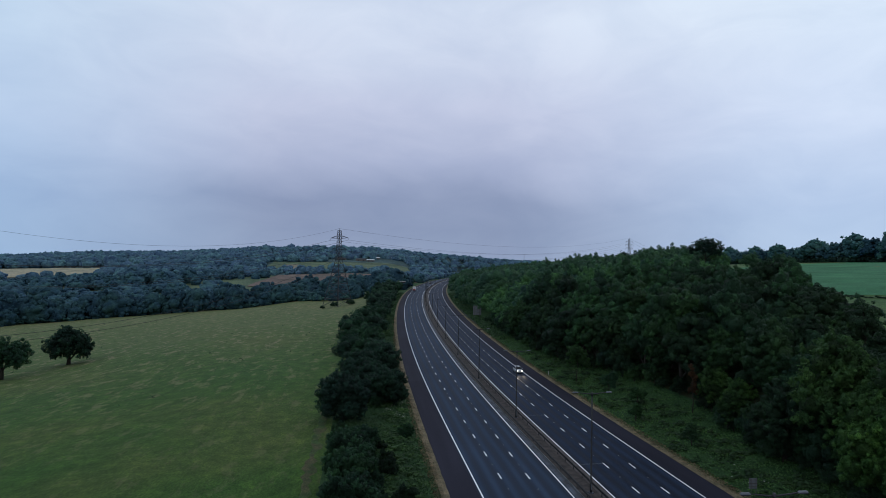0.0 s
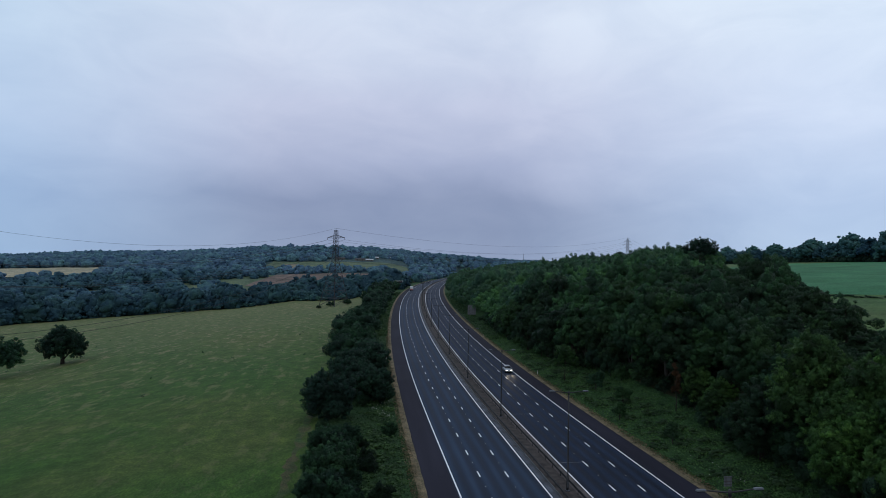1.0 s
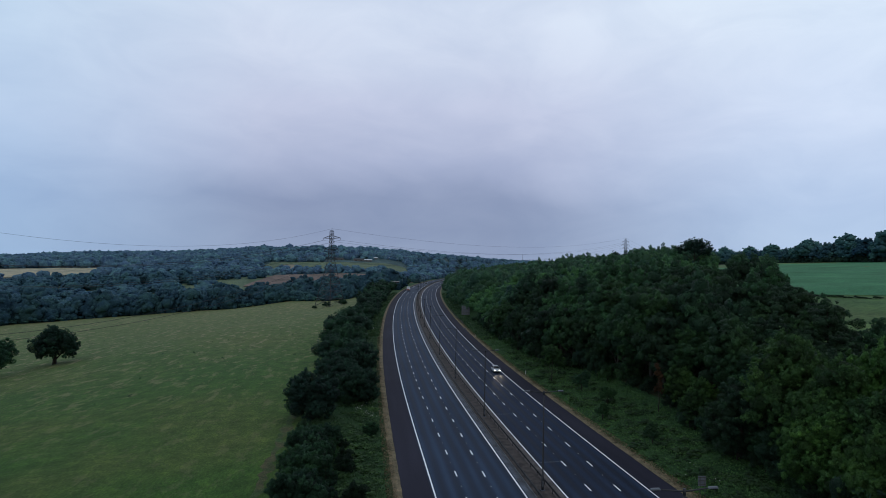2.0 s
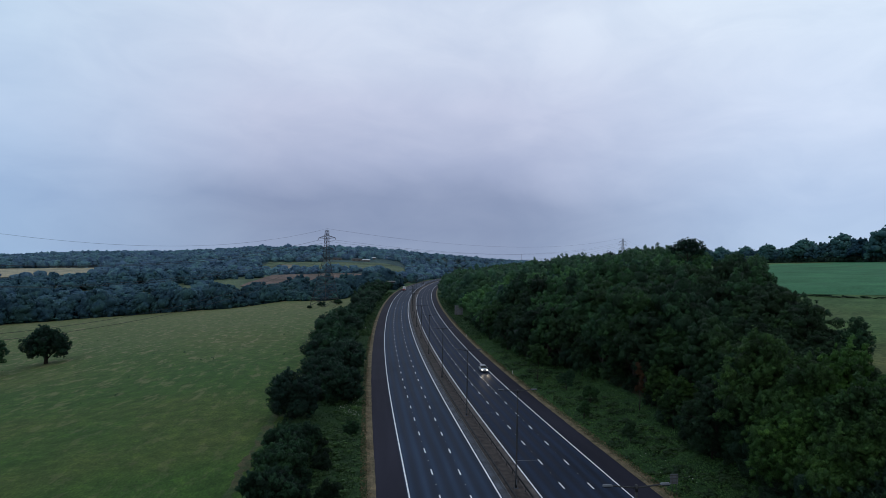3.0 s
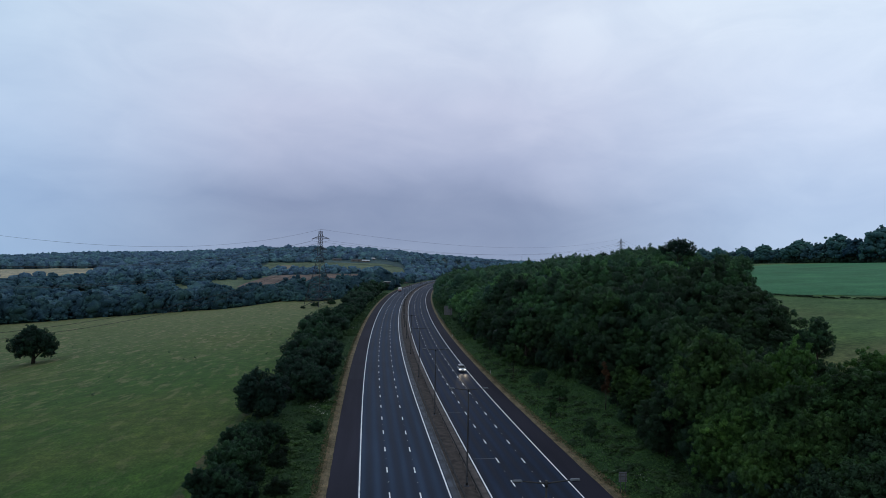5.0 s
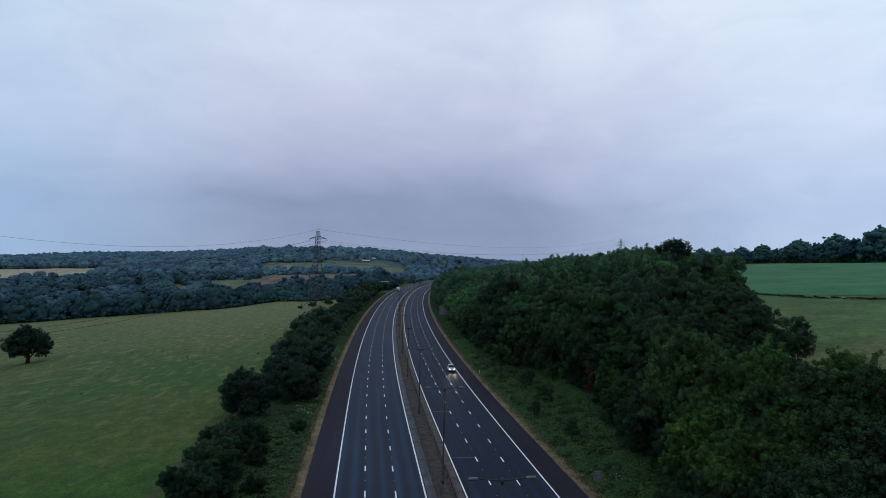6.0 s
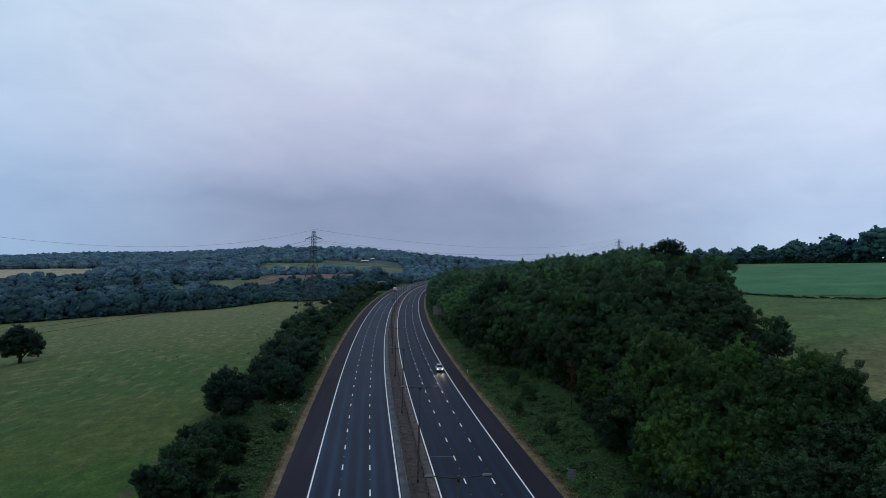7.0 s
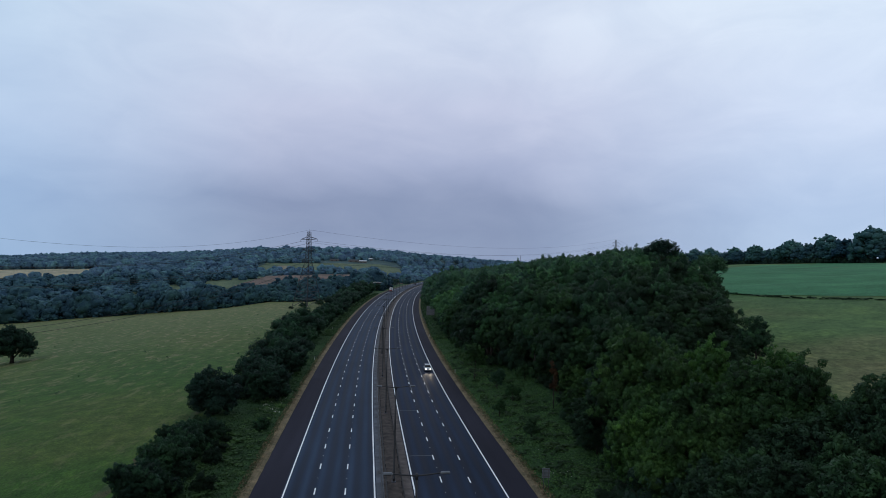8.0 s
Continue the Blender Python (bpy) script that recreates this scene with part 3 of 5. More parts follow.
def dome_arrays(rng, lumps, fine, leaves=0, small=0):
    """A broad far-off crown, ten metres each way: one dome with smaller boughs breaking its outline."""
    V, T = [], []
    n0 = 0
    places = [((0, 0, 4.2), np.array([4.3, 4.3, 4.6]), 2)]
    for k in range(lumps):
        a, e = k * 2.4 + rng.uniform(-0.5, 0.5), rng.uniform(-0.25, 1.25)
        ri = rng.uniform(1.3, 2.5)
        places.append(((math.cos(a) * math.cos(e) * 3.7, math.sin(a) * math.cos(e) * 3.7, 4.0 + math.sin(e) * 3.9), np.array([ri, ri, ri * 0.85]), fine))
    for k in range(small):
        # leafy knobs all over the upper side
        d = rng.normal(0, 1, 3) + np.array([0, 0, 0.35])
        d /= np.linalg.norm(d)
        ri = rng.uniform(0.55, 1.15)
        places.append((d * np.array([4.6, 4.6, 4.7]) * rng.uniform(0.92, 1.12) + np.array([0, 0, 4.2]), np.array([ri, ri, ri]), 1))
    for c, ri, sub in places:
        iv, itri = ICO[sub]
        V.append(np.array(c) + iv * (1 + rng.normal(0, 0.14, (len(iv), 1))) * ri)
        T.append(itri + n0)
        n0 += len(iv)
    Q = np.zeros((0, 4), int)
    if leaves:
        o = rng.normal(0, 1, (leaves, 3)) + np.array([0, 0, 0.3])
        o /= np.linalg.norm(o, axis=1)[:, None]
        v, f = leaf_quads(rng, o * np.array([5.1, 5.1, 5.0]) * rng.uniform(0.9, 1.08, (leaves, 1)) + np.array([0, 0, 4.1]), o, 0.36, 0.4)
        V.append(v)
        Q = f + n0
    return np.concatenate(V), np.concatenate(T), Q


def crown_mesh(name, arrays, mat):
    v, t, q = arrays
    me = bpy.data.meshes.new(name)
    me.from_pydata(v.tolist(), [], t.tolist() + q.tolist())
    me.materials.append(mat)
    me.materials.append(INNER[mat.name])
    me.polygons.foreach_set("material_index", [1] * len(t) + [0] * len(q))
    me.polygons.foreach_set("use_smooth", [True] * len(me.polygons))
    return me


def trunk_bm(rng, h, r, reach, limbs=5, fork=0.35):
    bm = bmesh.new()
    bend = rng.normal(0, 0.25, (4, 2))
    pts = [(0, 0, -0.4), (bend[0, 0] * 0.3, bend[0, 1] * 0.3, h * 0.3), (bend[1, 0] * 0.6, bend[1, 1] * 0.6, h * 0.6), (bend[2, 0], bend[2, 1], h)]
    tube(bm, pts, [r * 1.35, r * 0.95, r * 0.65, r * 0.15], 7)
    for i in range(limbs):
        a = i * 2.4 + rng.uniform(0, 1)
        z0 = h * (fork + 0.1 * i / limbs * 4)
        e = (math.cos(a) * reach * 0.75, math.sin(a) * reach * 0.75, z0 + reach * rng.uniform(0.35, 0.7))
        m = (e[0] * 0.45, e[1] * 0.45, z0 + (e[2] - z0) * 0.6)
        tube(bm, [(0, 0, z0), m, e], [r * 0.5, r * 0.32, r * 0.06], 5, cap=False)
    return bm


def make_tree(name, label, category, group, seed, h, radius, lumps, leaves, size, mat, base=0.3, sub=1, trunk=0.22, flat=0.0, bottom=-0.5, point=0.3, core=0.72, tuft_size=1.0):
    """A tree: an Empty at its foot with a trunk and a crown."""
    rng = np.random.default_rng(seed)
    root = empty(name, Matrix(), label, category, group)
    part("trunk", trunk_bm(rng, h * 0.8, trunk, radius, fork=max(base, 0.12)), BARK, root)
    me = crown_mesh("crown", crown_arrays(rng, h * base, h, radius, lumps, leaves, size, sub, flat, bottom, core, point, 0, tuft_size), mat)
    ob = new("crown", me)
    ob.parent = root
    return root


def join_crowns(name, places, variants, mat, label, category, kind="stuff"):
    """Many crowns in one mesh: places are rows of x, y, z, turn, width, height."""
    V, T, Q = [], [], []
    n0 = 0
    for i, (x, y, z, a, s, sz) in enumerate(places):
        v, t, q = variants[i % len(variants)]
        c, sn = math.cos(a), math.sin(a)
        p = np.stack([v[:, 0] * c - v[:, 1] * sn, v[:, 0] * sn + v[:, 1] * c, v[:, 2]], axis=1) * np.array([s, s, sz]) + np.array([x, y, z])
        V.append(p)
        T.append(t + n0)
        Q.append(q + n0)
        n0 += len(v)
    V, T, Q = np.concatenate(V), np.concatenate(T), np.concatenate(Q)
    me = bpy.data.meshes.new(name)
    nt, nq = len(T), len(Q)
    me.vertices.add(len(V))
    me.vertices.foreach_set("co", V.astype(np.float32).ravel())
    me.loops.add(nt * 3 + nq * 4)
    me.loops.foreach_set("vertex_index", np.concatenate([T.ravel(), Q.ravel()]).astype(np.int32))
    me.polygons.add(nt + nq)
    me.polygons.foreach_set("loop_start", np.concatenate([np.arange(nt) * 3, nt * 3 + np.arange(nq) * 4]).astype(np.int32))
    me.polygons.foreach_set("use_smooth", np.ones(nt + nq, bool))
    me.update(calc_edges=True)
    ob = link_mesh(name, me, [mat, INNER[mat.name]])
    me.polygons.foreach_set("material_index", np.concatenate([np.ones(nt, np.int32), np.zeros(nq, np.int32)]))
    return tagged(ob, label, category, kind=kind)


# ---------------------------------------------------------------- the land
def ground():
    us = np.concatenate([np.linspace(-4800, -1700, 10), np.linspace(-1600, -420, 40), np.linspace(-400, -42, 40), np.linspace(-38, -19, 11), [-18.2, -17.6, -17.0, -8, 0, 8, 17.0, 17.6, 18.2],
                         np.linspace(19, 60, 24), np.linspace(64, 360, 50), np.linspace(380, 1500, 22), np.linspace(1700, 4800, 8)])
    ys = np.concatenate([np.linspace(-1500, -120, 12), np.linspace(-100, 460, 94), np.linspace(480, 1600, 57), np.linspace(1680, 4800, 14)])
    U, Y = np.meshgrid(us, ys)
    X = U + xc(Y)
    Z = height(X, Y)
    nu, ny = len(us), len(ys)
    verts = np.stack([X.ravel(), Y.ravel(), Z.ravel()], axis=1)
    i, j = np.meshgrid(np.arange(ny - 1), np.arange(nu - 1), indexing="ij")
    a = (i * nu + j).ravel()
    faces = np.stack([a, a + 1, a + nu + 1, a + nu], axis=1)
    uc = ((us[:-1] + us[1:]) / 2)[None, :].repeat(ny - 1, 0).ravel()
    yc = ((ys[:-1] + ys[1:]) / 2)[:, None].repeat(nu - 1, 1).ravel()
    slots = np.full(len(uc), 3)
    slots[(uc < -33) & (uc > -700) & (yc < np.interp(uc, [-640, -260, -180, -62], [255, 345, 405, 402]) + 14)] = 0
    slots[(np.abs(uc) < 33)] = 1
    slots[(uc > 33) & (uc < 300) & (yc < 900)] = 2
    slots[(uc > np.interp(yc, WOOD_Y, WOOD_BACK) - 6) & (yc < 430)] = 4
    xcen = uc + xc(yc)
    slots[(slots == 1) & (yc > 1205)] = 3
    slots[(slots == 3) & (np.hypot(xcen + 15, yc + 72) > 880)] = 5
    return tagged(poly_part("ground", verts, faces, [PASTURE, VERGE, FLOOR_WOOD, COUNTRY, MEADOW, FAR_FLOOR_HAZE], slots=slots, soft=True),
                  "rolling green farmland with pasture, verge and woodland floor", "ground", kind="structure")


WOOD_Y = [-70, -21, -6, 0, 16, 37, 60, 78, 168, 243, 330, 500, 800]
WOOD_BACK = [43, 49.5, 54, 56, 61, 71, 83, 96, 124, 168, 172, 230, 300]
ground()


def field(name, corners, mat, label, lift=0.15, n=24):
    """A field laid over the land between four corners."""
    (x0, y0), (x1, y1), (x2, y2), (x3, y3) = corners
    s, t = np.meshgrid(np.linspace(0, 1, n), np.linspace(0, 1, n))
    X = (x0 * (1 - s) + x1 * s) * (1 - t) + (x3 * (1 - s) + x2 * s) * t
    Y = (y0 * (1 - s) + y1 * s) * (1 - t) + (y3 * (1 - s) + y2 * s) * t
    Z = height(X, Y) + lift
    i, j = np.meshgrid(np.arange(n - 1), np.arange(n - 1), indexing="ij")
    a = (i * n + j).ravel()
    ob = poly_part(name, np.stack([X.ravel(), Y.ravel(), Z.ravel()], axis=1), np.stack([a, a + 1, a + n + 1, a + n], axis=1), mat, soft=True)
    return tagged(ob, label, "field", kind="structure")


FIELDS = [
    ("crop_field", [(112, 122), (330, -330), (420, 362), (158, 345)], CROP, "even bright green young crop beyond the wood", 0.12),
    ("ploughed_field", [(-165, 648), (40, 700), (52, 870), (-150, 800)], PLOUGH, "bare pinkish-brown ploughed field below the hill", 0.8),
    ("straw_field", [(-575, 650), (-380, 785), (-428, 945), (-700, 860)], STRAW, "pale cut straw field on the valley side", 0.9),
    ("stubble_field", [(-160, 925), (-138, 930), (-146, 1045), (-170, 1040)], STUBBLE, "small pale stubble field on the hillside", 0.9),
    ("hay_field", [(-180, 1195), (-128, 1200), (-136, 1262), (-186, 1258)], STRAW, "narrow pale hay field among the hilltop trees", 0.9),
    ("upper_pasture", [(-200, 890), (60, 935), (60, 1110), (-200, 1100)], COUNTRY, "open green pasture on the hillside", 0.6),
]
for name, corners, mat, label, lift in FIELDS:
    field(name, corners, mat, label, lift)


# ---------------------------------------------------------------- the motorway
Y0, Y1 = -160, 1200
sweep("road_left", [(-13.4, 0.0), (-9.6, 0.0), (-5.9, 0.0), (-2.2, 0.0)], Y0, Y1, 6, ASPHALT, label="three worn grey asphalt lanes leading away", kind="structure")
sweep("road_right", [(2.2, 0.0), (5.9, 0.0), (9.6, 0.0), (13.6, 0.0)], Y0, Y1, 6, ASPHALT_DARK, label="three dark asphalt lanes of the oncoming carriageway", kind="structure")
sweep("hard_shoulder", [(-17.0, -0.35), (-17.0, -0.01), (-13.4, -0.004)], Y0, Y1, 6, SHOULDER, label="dark purplish asphalt hard shoulder", kind="structure")
sweep("hard_shoulder", [(13.6, -0.004), (17.1, -0.01), (17.1, -0.35)], Y0, Y1, 6, SHOULDER, label="dark purplish asphalt hard shoulder", kind="structure")
sweep("pavement_patch", [(-16.9, 0.003), (-13.5, 0.003)], 70, 90, 5, PATCH, label="resurfaced grey patch of the hard shoulder", kind="structure")
for side in (-1, 1):
    edge = sweep("verge_strip", [(side * 17.0, 0.012), (side * 17.25, 0.05), (side * 18.05, 0.11)][::side], Y0, 900, 1.5, DRY, label="strip of dry brown grass along the shoulder", kind="structure", wave=0.05, seed=4 + side)

sweep("field_edge", [(-34.7, 0.03), (-34.2, 0.05), (-33.4, 0.03)], -40, 48, 1.5, EARTH, label="bare brown earth along the foot of the hedge", kind="structure", follow=True, wave=0.5, seed=3)
# median: drain channel, soil between the barriers, stained paving
sweep("median_channel", [(-2.2, -0.02), (-2.15, 0.03), (-1.35, 0.03), (-1.3, 0.10)], Y0, Y1, 6, CONCRETE, label="pale concrete drainage channel in the median", kind="structure")
sweep("slot_drain", [(-1.60, 0.034), (-1.46, 0.034)], Y0, 420, 6, GRATE, label="dark slot drain along the channel", kind="structure")
sweep("channel_kerb", [(-1.36, 0.03), (-1.36, 0.15), (-1.24, 0.15), (-1.24, 0.10)], Y0, 700, 6, KERB, label="narrow grey kerb beside the channel", kind="structure")
sweep("median_soil", [(-1.3, 0.10), (-0.5, 0.14), (0.5, 0.14), (1.0, 0.10)], Y0, Y1, 6, SOIL, label="brown soil and weeds between the crash barriers", kind="structure")
sweep("median_paving", [(1.0, 0.10), (1.05, 0.09), (2.15, 0.06), (2.2, -0.02)], Y0, Y1, 6, PAVED, label="stained brown paving beside the barrier", kind="structure")


def line_strip(name, u, width, y0, y1, label, mat=WHITE_LINE, z=0.008, step=6.0):
    return tagged(sweep(name, [(u - width / 2, z), (u + width / 2, z)], y0, y1, step, mat), label, "road marking", kind="structure")


for u in (-13.15, -2.42, 2.42, 13.38):
    line_strip("edge_line", u, 0.19, Y0, Y1, "solid white painted edge line")

# lane dashes: two metres of paint in every nine
for u, phase in ((-9.57, 6.9), (-5.93, 6.55), (6.07, 9.85), (9.72, 9.5)):
    root = empty("lane_line", pose(0, 0, 0), "broken white lane line of short dashes", "road marking", kind="structure")
    me = bpy.data.meshes.new("dash")
    me.from_pydata([(-0.085, -1.05, 0), (0.085, -1.05, 0), (0.085, 1.05, 0), (-0.085, 1.05, 0), (-0.08, -1.05, 0.006), (0.08, -1.05, 0.006), (0.08, 1.05, 0.006), (-0.08, 1.05, 0.006)], [],
                   [(4, 5, 6, 7), (0, 1, 5, 4), (1, 2, 6, 5), (2, 3, 7, 6), (3, 0, 4, 7)])
    me.materials.append(WHITE_LINE)
    rest_v, rest_f, stud_v, stud_f = [], [], [], []
    for k in range(-12, 95):
        y = phase + 9 * k
        c = float(xc(y)) + u
        tilt = math.atan((float(xc(y + 1)) - float(xc(y - 1))) / 2)
        rz = float(road_z(y))
        pitch = math.degrees(math.atan((float(road_z(y + 2)) - float(road_z(y - 2))) / 4))
        if k <= 38:
            o = new("dash", me)
            o.parent, o.matrix_basis = root, pose(c, y, rz + 0.004, pitch, 0, -math.degrees(tilt))
        else:
            n = len(rest_v)
            rest_v += [(c - 0.085 - tilt, y - 1.05, rz + 0.012), (c + 0.085 - tilt, y - 1.05, rz + 0.012), (c + 0.085 + tilt, y + 1.05, rz + 0.012), (c - 0.085 + tilt, y + 1.05, rz + 0.012)]
            rest_f.append((n, n + 1, n + 2, n + 3))
        if k < 45:
            n = len(stud_v)
            for dx, dy, z in ((-1, -1, 0.0), (1, -1, 0.0), (1, 1, 0.0), (-1, 1, 0.0), (-0.6, -0.6, 0.03), (0.6, -0.6, 0.03), (0.6, 0.6, 0.03), (-0.6, 0.6, 0.03)):
                stud_v.append((c + dx * 0.05, y + 4.5 + dy * 0.06, z * 0.7 + 0.002 + float(road_z(y + 4.5))))
            stud_f += [(n + 4, n + 5, n + 6, n + 7), (n, n + 1, n + 5, n + 4), (n + 1, n + 2, n + 6, n + 5), (n + 2, n + 3, n + 7, n + 6), (n + 3, n, n + 4, n + 7)]
    poly_part("dashes", rest_v, rest_f, WHITE_LINE, root, "distant dashes", "stuff")
    poly_part("road_studs", stud_v, stud_f, STUD, root, "small reflective road studs", "stuff")

# sawn joints in the oncoming lanes
for y in (10.6, 37.6):
    bm = bmesh.new()
    box(bm, float(xc(y)) + 4.25, y, float(road_z(y)) + 0.002, 3.6, 0.09, 0.006)
    tagged(part("sealed_joint", bm, SAWCUT), "thin pale sealed cut across a lane", "road joint", kind="structure")
for u, y0, y1 in ((6.25, 52, 98), (9.9, 52, 98)):
    line_strip("sealed_joint", u, 0.09, y0, y1, "long pale sealed seam along the lane edge", SAWCUT, 0.005)
# joints between the channel's slabs
root = empty("channel_joints", Matrix(), "dark joints between the concrete slabs of the channel", "road joint", kind="structure")
bm = bmesh.new()
box(bm, 0, 0, 0, 0.78, 0.05, 0.006)
me = bpy.data.meshes.new("joint")
bm.to_mesh(me)
bm.free()
me.materials.append(GRATE)
for k in range(90):
    y = -30 + 3.0 * k
    o = new("joint", me)
    o.parent, o.location = root, (float(xc(y)) - 1.76, y, float(road_z(y)) + 0.031)
# gully covers along the channel
for k in range(-3, 22):
    y = 4 + 14.5 * k
    bm = bmesh.new()
    box(bm, float(xc(y)) - 1.75, y, float(road_z(y)) + 0.02, 0.55, 1.1, 0.025, 0.01)
    for q in range(5):
        box(bm, float(xc(y)) - 1.75, y - 0.42 + 0.21 * q, float(road_z(y)) + 0.045, 0.45, 0.06, 0.012)
    tagged(part("gully_grate", bm, GRATE), "dark iron gully grate in the drainage channel", "drain", "gully grates in the median")


# ---------------------------------------------------------------- crash barriers
def crash_barrier(u, y0, y1, label, face):
    root = empty("crash_barrier", pose(0, 0, 0), label, "crash barrier", kind="")
    w = 0.11 * face
    prof = [(u, 0.42), (u + w, 0.46), (u + w, 0.52), (u + w * 0.3, 0.56), (u + w, 0.60), (u + w, 0.68), (u, 0.73), (u - 0.02 * face, 0.70), (u - 0.02 * face, 0.45)]
    sweep("rail", prof, y0, y1, 4, RAIL_STEEL, root, closed=True)
    bm = bmesh.new()
    box(bm, 0, 0, -0.1, 0.07, 0.12, 0.72, 0.008)
    box(bm, 0.05 * face, 0, 0.45, 0.06, 0.10, 0.14)
    me = bpy.data.meshes.new("post")
    bm.to_mesh(me)
    bm.free()
    me.materials.append(POST_STEEL)
    count = int((y1 - y0) / 3.2)
    near, rest = [], []
    for k in range(count):
        y = y0 + 1.6 + 3.2 * k
        (near if y < 330 else rest).append((float(xc(y)) + u - 0.07 * face, y))
    for x, y in near:
        o = new("post", me)
        o.parent, o.location = root, (x, y, float(road_z(y)) + 0.1)
    if rest:
        bm = bmesh.new()
        for x, y in rest:
            box(bm, x, y, float(road_z(y)), 0.09, 0.12, 0.7)
        part("posts", bm, POST_STEEL, root, "distant posts", "stuff")
    return root


crash_barrier(-0.95, -150, 1190, "galvanised steel crash barrier on the median's drain side", -1)
crash_barrier(0.95, -150, 1190, "galvanised steel crash barrier on the median's paved side", 1)
crash_barrier(18.4, 190, 262, "short galvanised guard rail in front of a road sign", -1)


# ---------------------------------------------------------------- street lamps
def street_lamp():
    root = empty("street_lamp", Matrix(), "tall dark steel twin-arm motorway lamp on the median", "street lamp", "lamps along the median")
    bm = bmesh.new()
    tube(bm, [(0, 0, 0.0), (0, 0, 1.6), (0, 0, 1.65), (0, 0, 7), (0, 0, 11.9)], [0.16, 0.16, 0.115, 0.10, 0.075], 10)
    part("pole", bm, POST_STEEL, root)
    bm = bmesh.new()
    box(bm, 0, 0, 0, 0.55, 0.55, 0.12, 0.03)
    part("base_plate", bm, CONCRETE, root)
    bm = bmesh.new()
    box(bm, 0, -0.155, 0.45, 0.13, 0.03, 0.7, 0.01)
    part("service_door", bm, LAMP_GREY, root)
    bm = bmesh.new()
    tube(bm, [(0, 0, 11.55), (0, 0, 12.0)], [0.12, 0.10], 8)
    part("collar", bm, POST_STEEL, root)
    for s in (-1, 1):
        bm = bmesh.new()
        tube(bm, [(0, 0, 11.8), (s * 0.7, 0, 11.86), (s * 1.75, 0, 11.98)], [0.065, 0.055, 0.045], 7)
        arm = part("arm", bm, POST_STEEL, root)
        bm = bmesh.new()
        box(bm, s * 2.1, 0, 11.95, 0.75, 0.24, 0.14, 0.04, (0.82, 0.7), (s * 0.02, 0))
        lantern = part("lantern", bm, LAMP_GREY, arm, "grey lantern housing", soft=True)
        bm = bmesh.new()
        box(bm, s * 2.15, 0, 11.90, 0.55, 0.22, 0.06, 0.02)
        part("lens", bm, GLASS, arm)
    return root


first_lamp = street_lamp()
lamp_ys = [-31.9, 0.0, 35.3, 71.3] + [107.3 + 36 * k for k in range(17)]
for k, y in enumerate(lamp_ys):
    m = pose(float(xc(y)), y, float(road_z(y)) + 0.12, 0, 0, -math.degrees(math.atan((float(xc(y + 5)) - float(xc(y - 5))) / 10)))
    if k == 0:
        first_lamp.matrix_basis = m
    else:
        copy_thing(first_lamp, m)


# ---------------------------------------------------------------- signs and gantry
def sign_back(name, x, y, z0, width, tall, clear, rails, label):
    """A road sign seen from behind: panel, stiffening rails, two posts."""
    root = empty(name, pose(x, y, z0, 0, 0, -4), label, "road sign")
    bm = bmesh.new()
    box(bm, 0, 0.06, clear, width, 0.03, tall, 0.008)
    part("panel", bm, SIGN_BACK, root)
    for k in range(rails):
        bm = bmesh.new()
        box(bm, 0, 0.02, clear + tall * (k + 0.5) / rails, width * 0.97, 0.05, 0.07)
        part("rail", bm, STEEL, root)
    for s in (-1, 1):
        bm = bmesh.new()
        tube(bm, [(s * width * 0.3, -0.06, -0.5), (s * width * 0.3, -0.06, clear + tall * 0.97)], 0.07 if width > 2 else 0.04, 8)
        part("post", bm, STEEL, root)
    return root


sign_back("direction_sign", 26.2, 211, ground_z(26.2, 211), 3.9, 4.4, 2.0, 6, "large grey-backed direction sign on two steel posts")
sign_back("road_sign", 18.5, -3.5, ground_z(18.5, -3.5), 1.0, 1.2, 1.3, 3, "small grey-backed sign on the verge")


def gantry():
    y = 430
    x = float(xc(y)) - 25.0
    root = empty("cantilever_gantry", pose(x, y, ground_z(x, y)), "white painted cantilever gantry reaching over the shoulder", "gantry")
    bm = bmesh.new()
    tube(bm, [(0, 0, -0.5), (0, 0, 7.6), (0.4, 0, 8.7), (1.4, 0, 9.1)], [0.3, 0.26, 0.25, 0.24], 10)
    part("pole", bm, WHITE_STEEL, root)
    bm = bmesh.new()
    tube(bm, [(1.4, 0, 9.1), (7.4, 0, 9.2)], [0.24, 0.2], 8)
    part("arm", bm, WHITE_STEEL, root)
    bm = bmesh.new()
    box(bm, 5.2, 0.25, 7.6, 3.2, 0.35, 1.4, 0.05)
    part("message_panel", bm, POST_STEEL, root, "dark blank message panel")
    bm = bmesh.new()
    box(bm, 0, 0, -0.3, 1.3, 1.3, 0.5, 0.06)
    part("footing", bm, CONCRETE, root)


gantry()

for x, y in ((18.7, 76), (19.6, 150), (-18.6, 96), (-18.2, 170)):
    root = empty("marker_post", pose(x, y, ground_z(x, y)), "slim white verge marker post", "marker post", "verge marker posts")
    bm = bmesh.new()
    box(bm, 0, 0, -0.1, 0.11, 0.05, 1.1, 0.015)
    part("post", bm, WHITE_STEEL, root)
    bm = bmesh.new()
    box(bm, 0, -0.035, 0.78, 0.07, 0.02, 0.14)
    part("reflector", bm, TAIL, root)


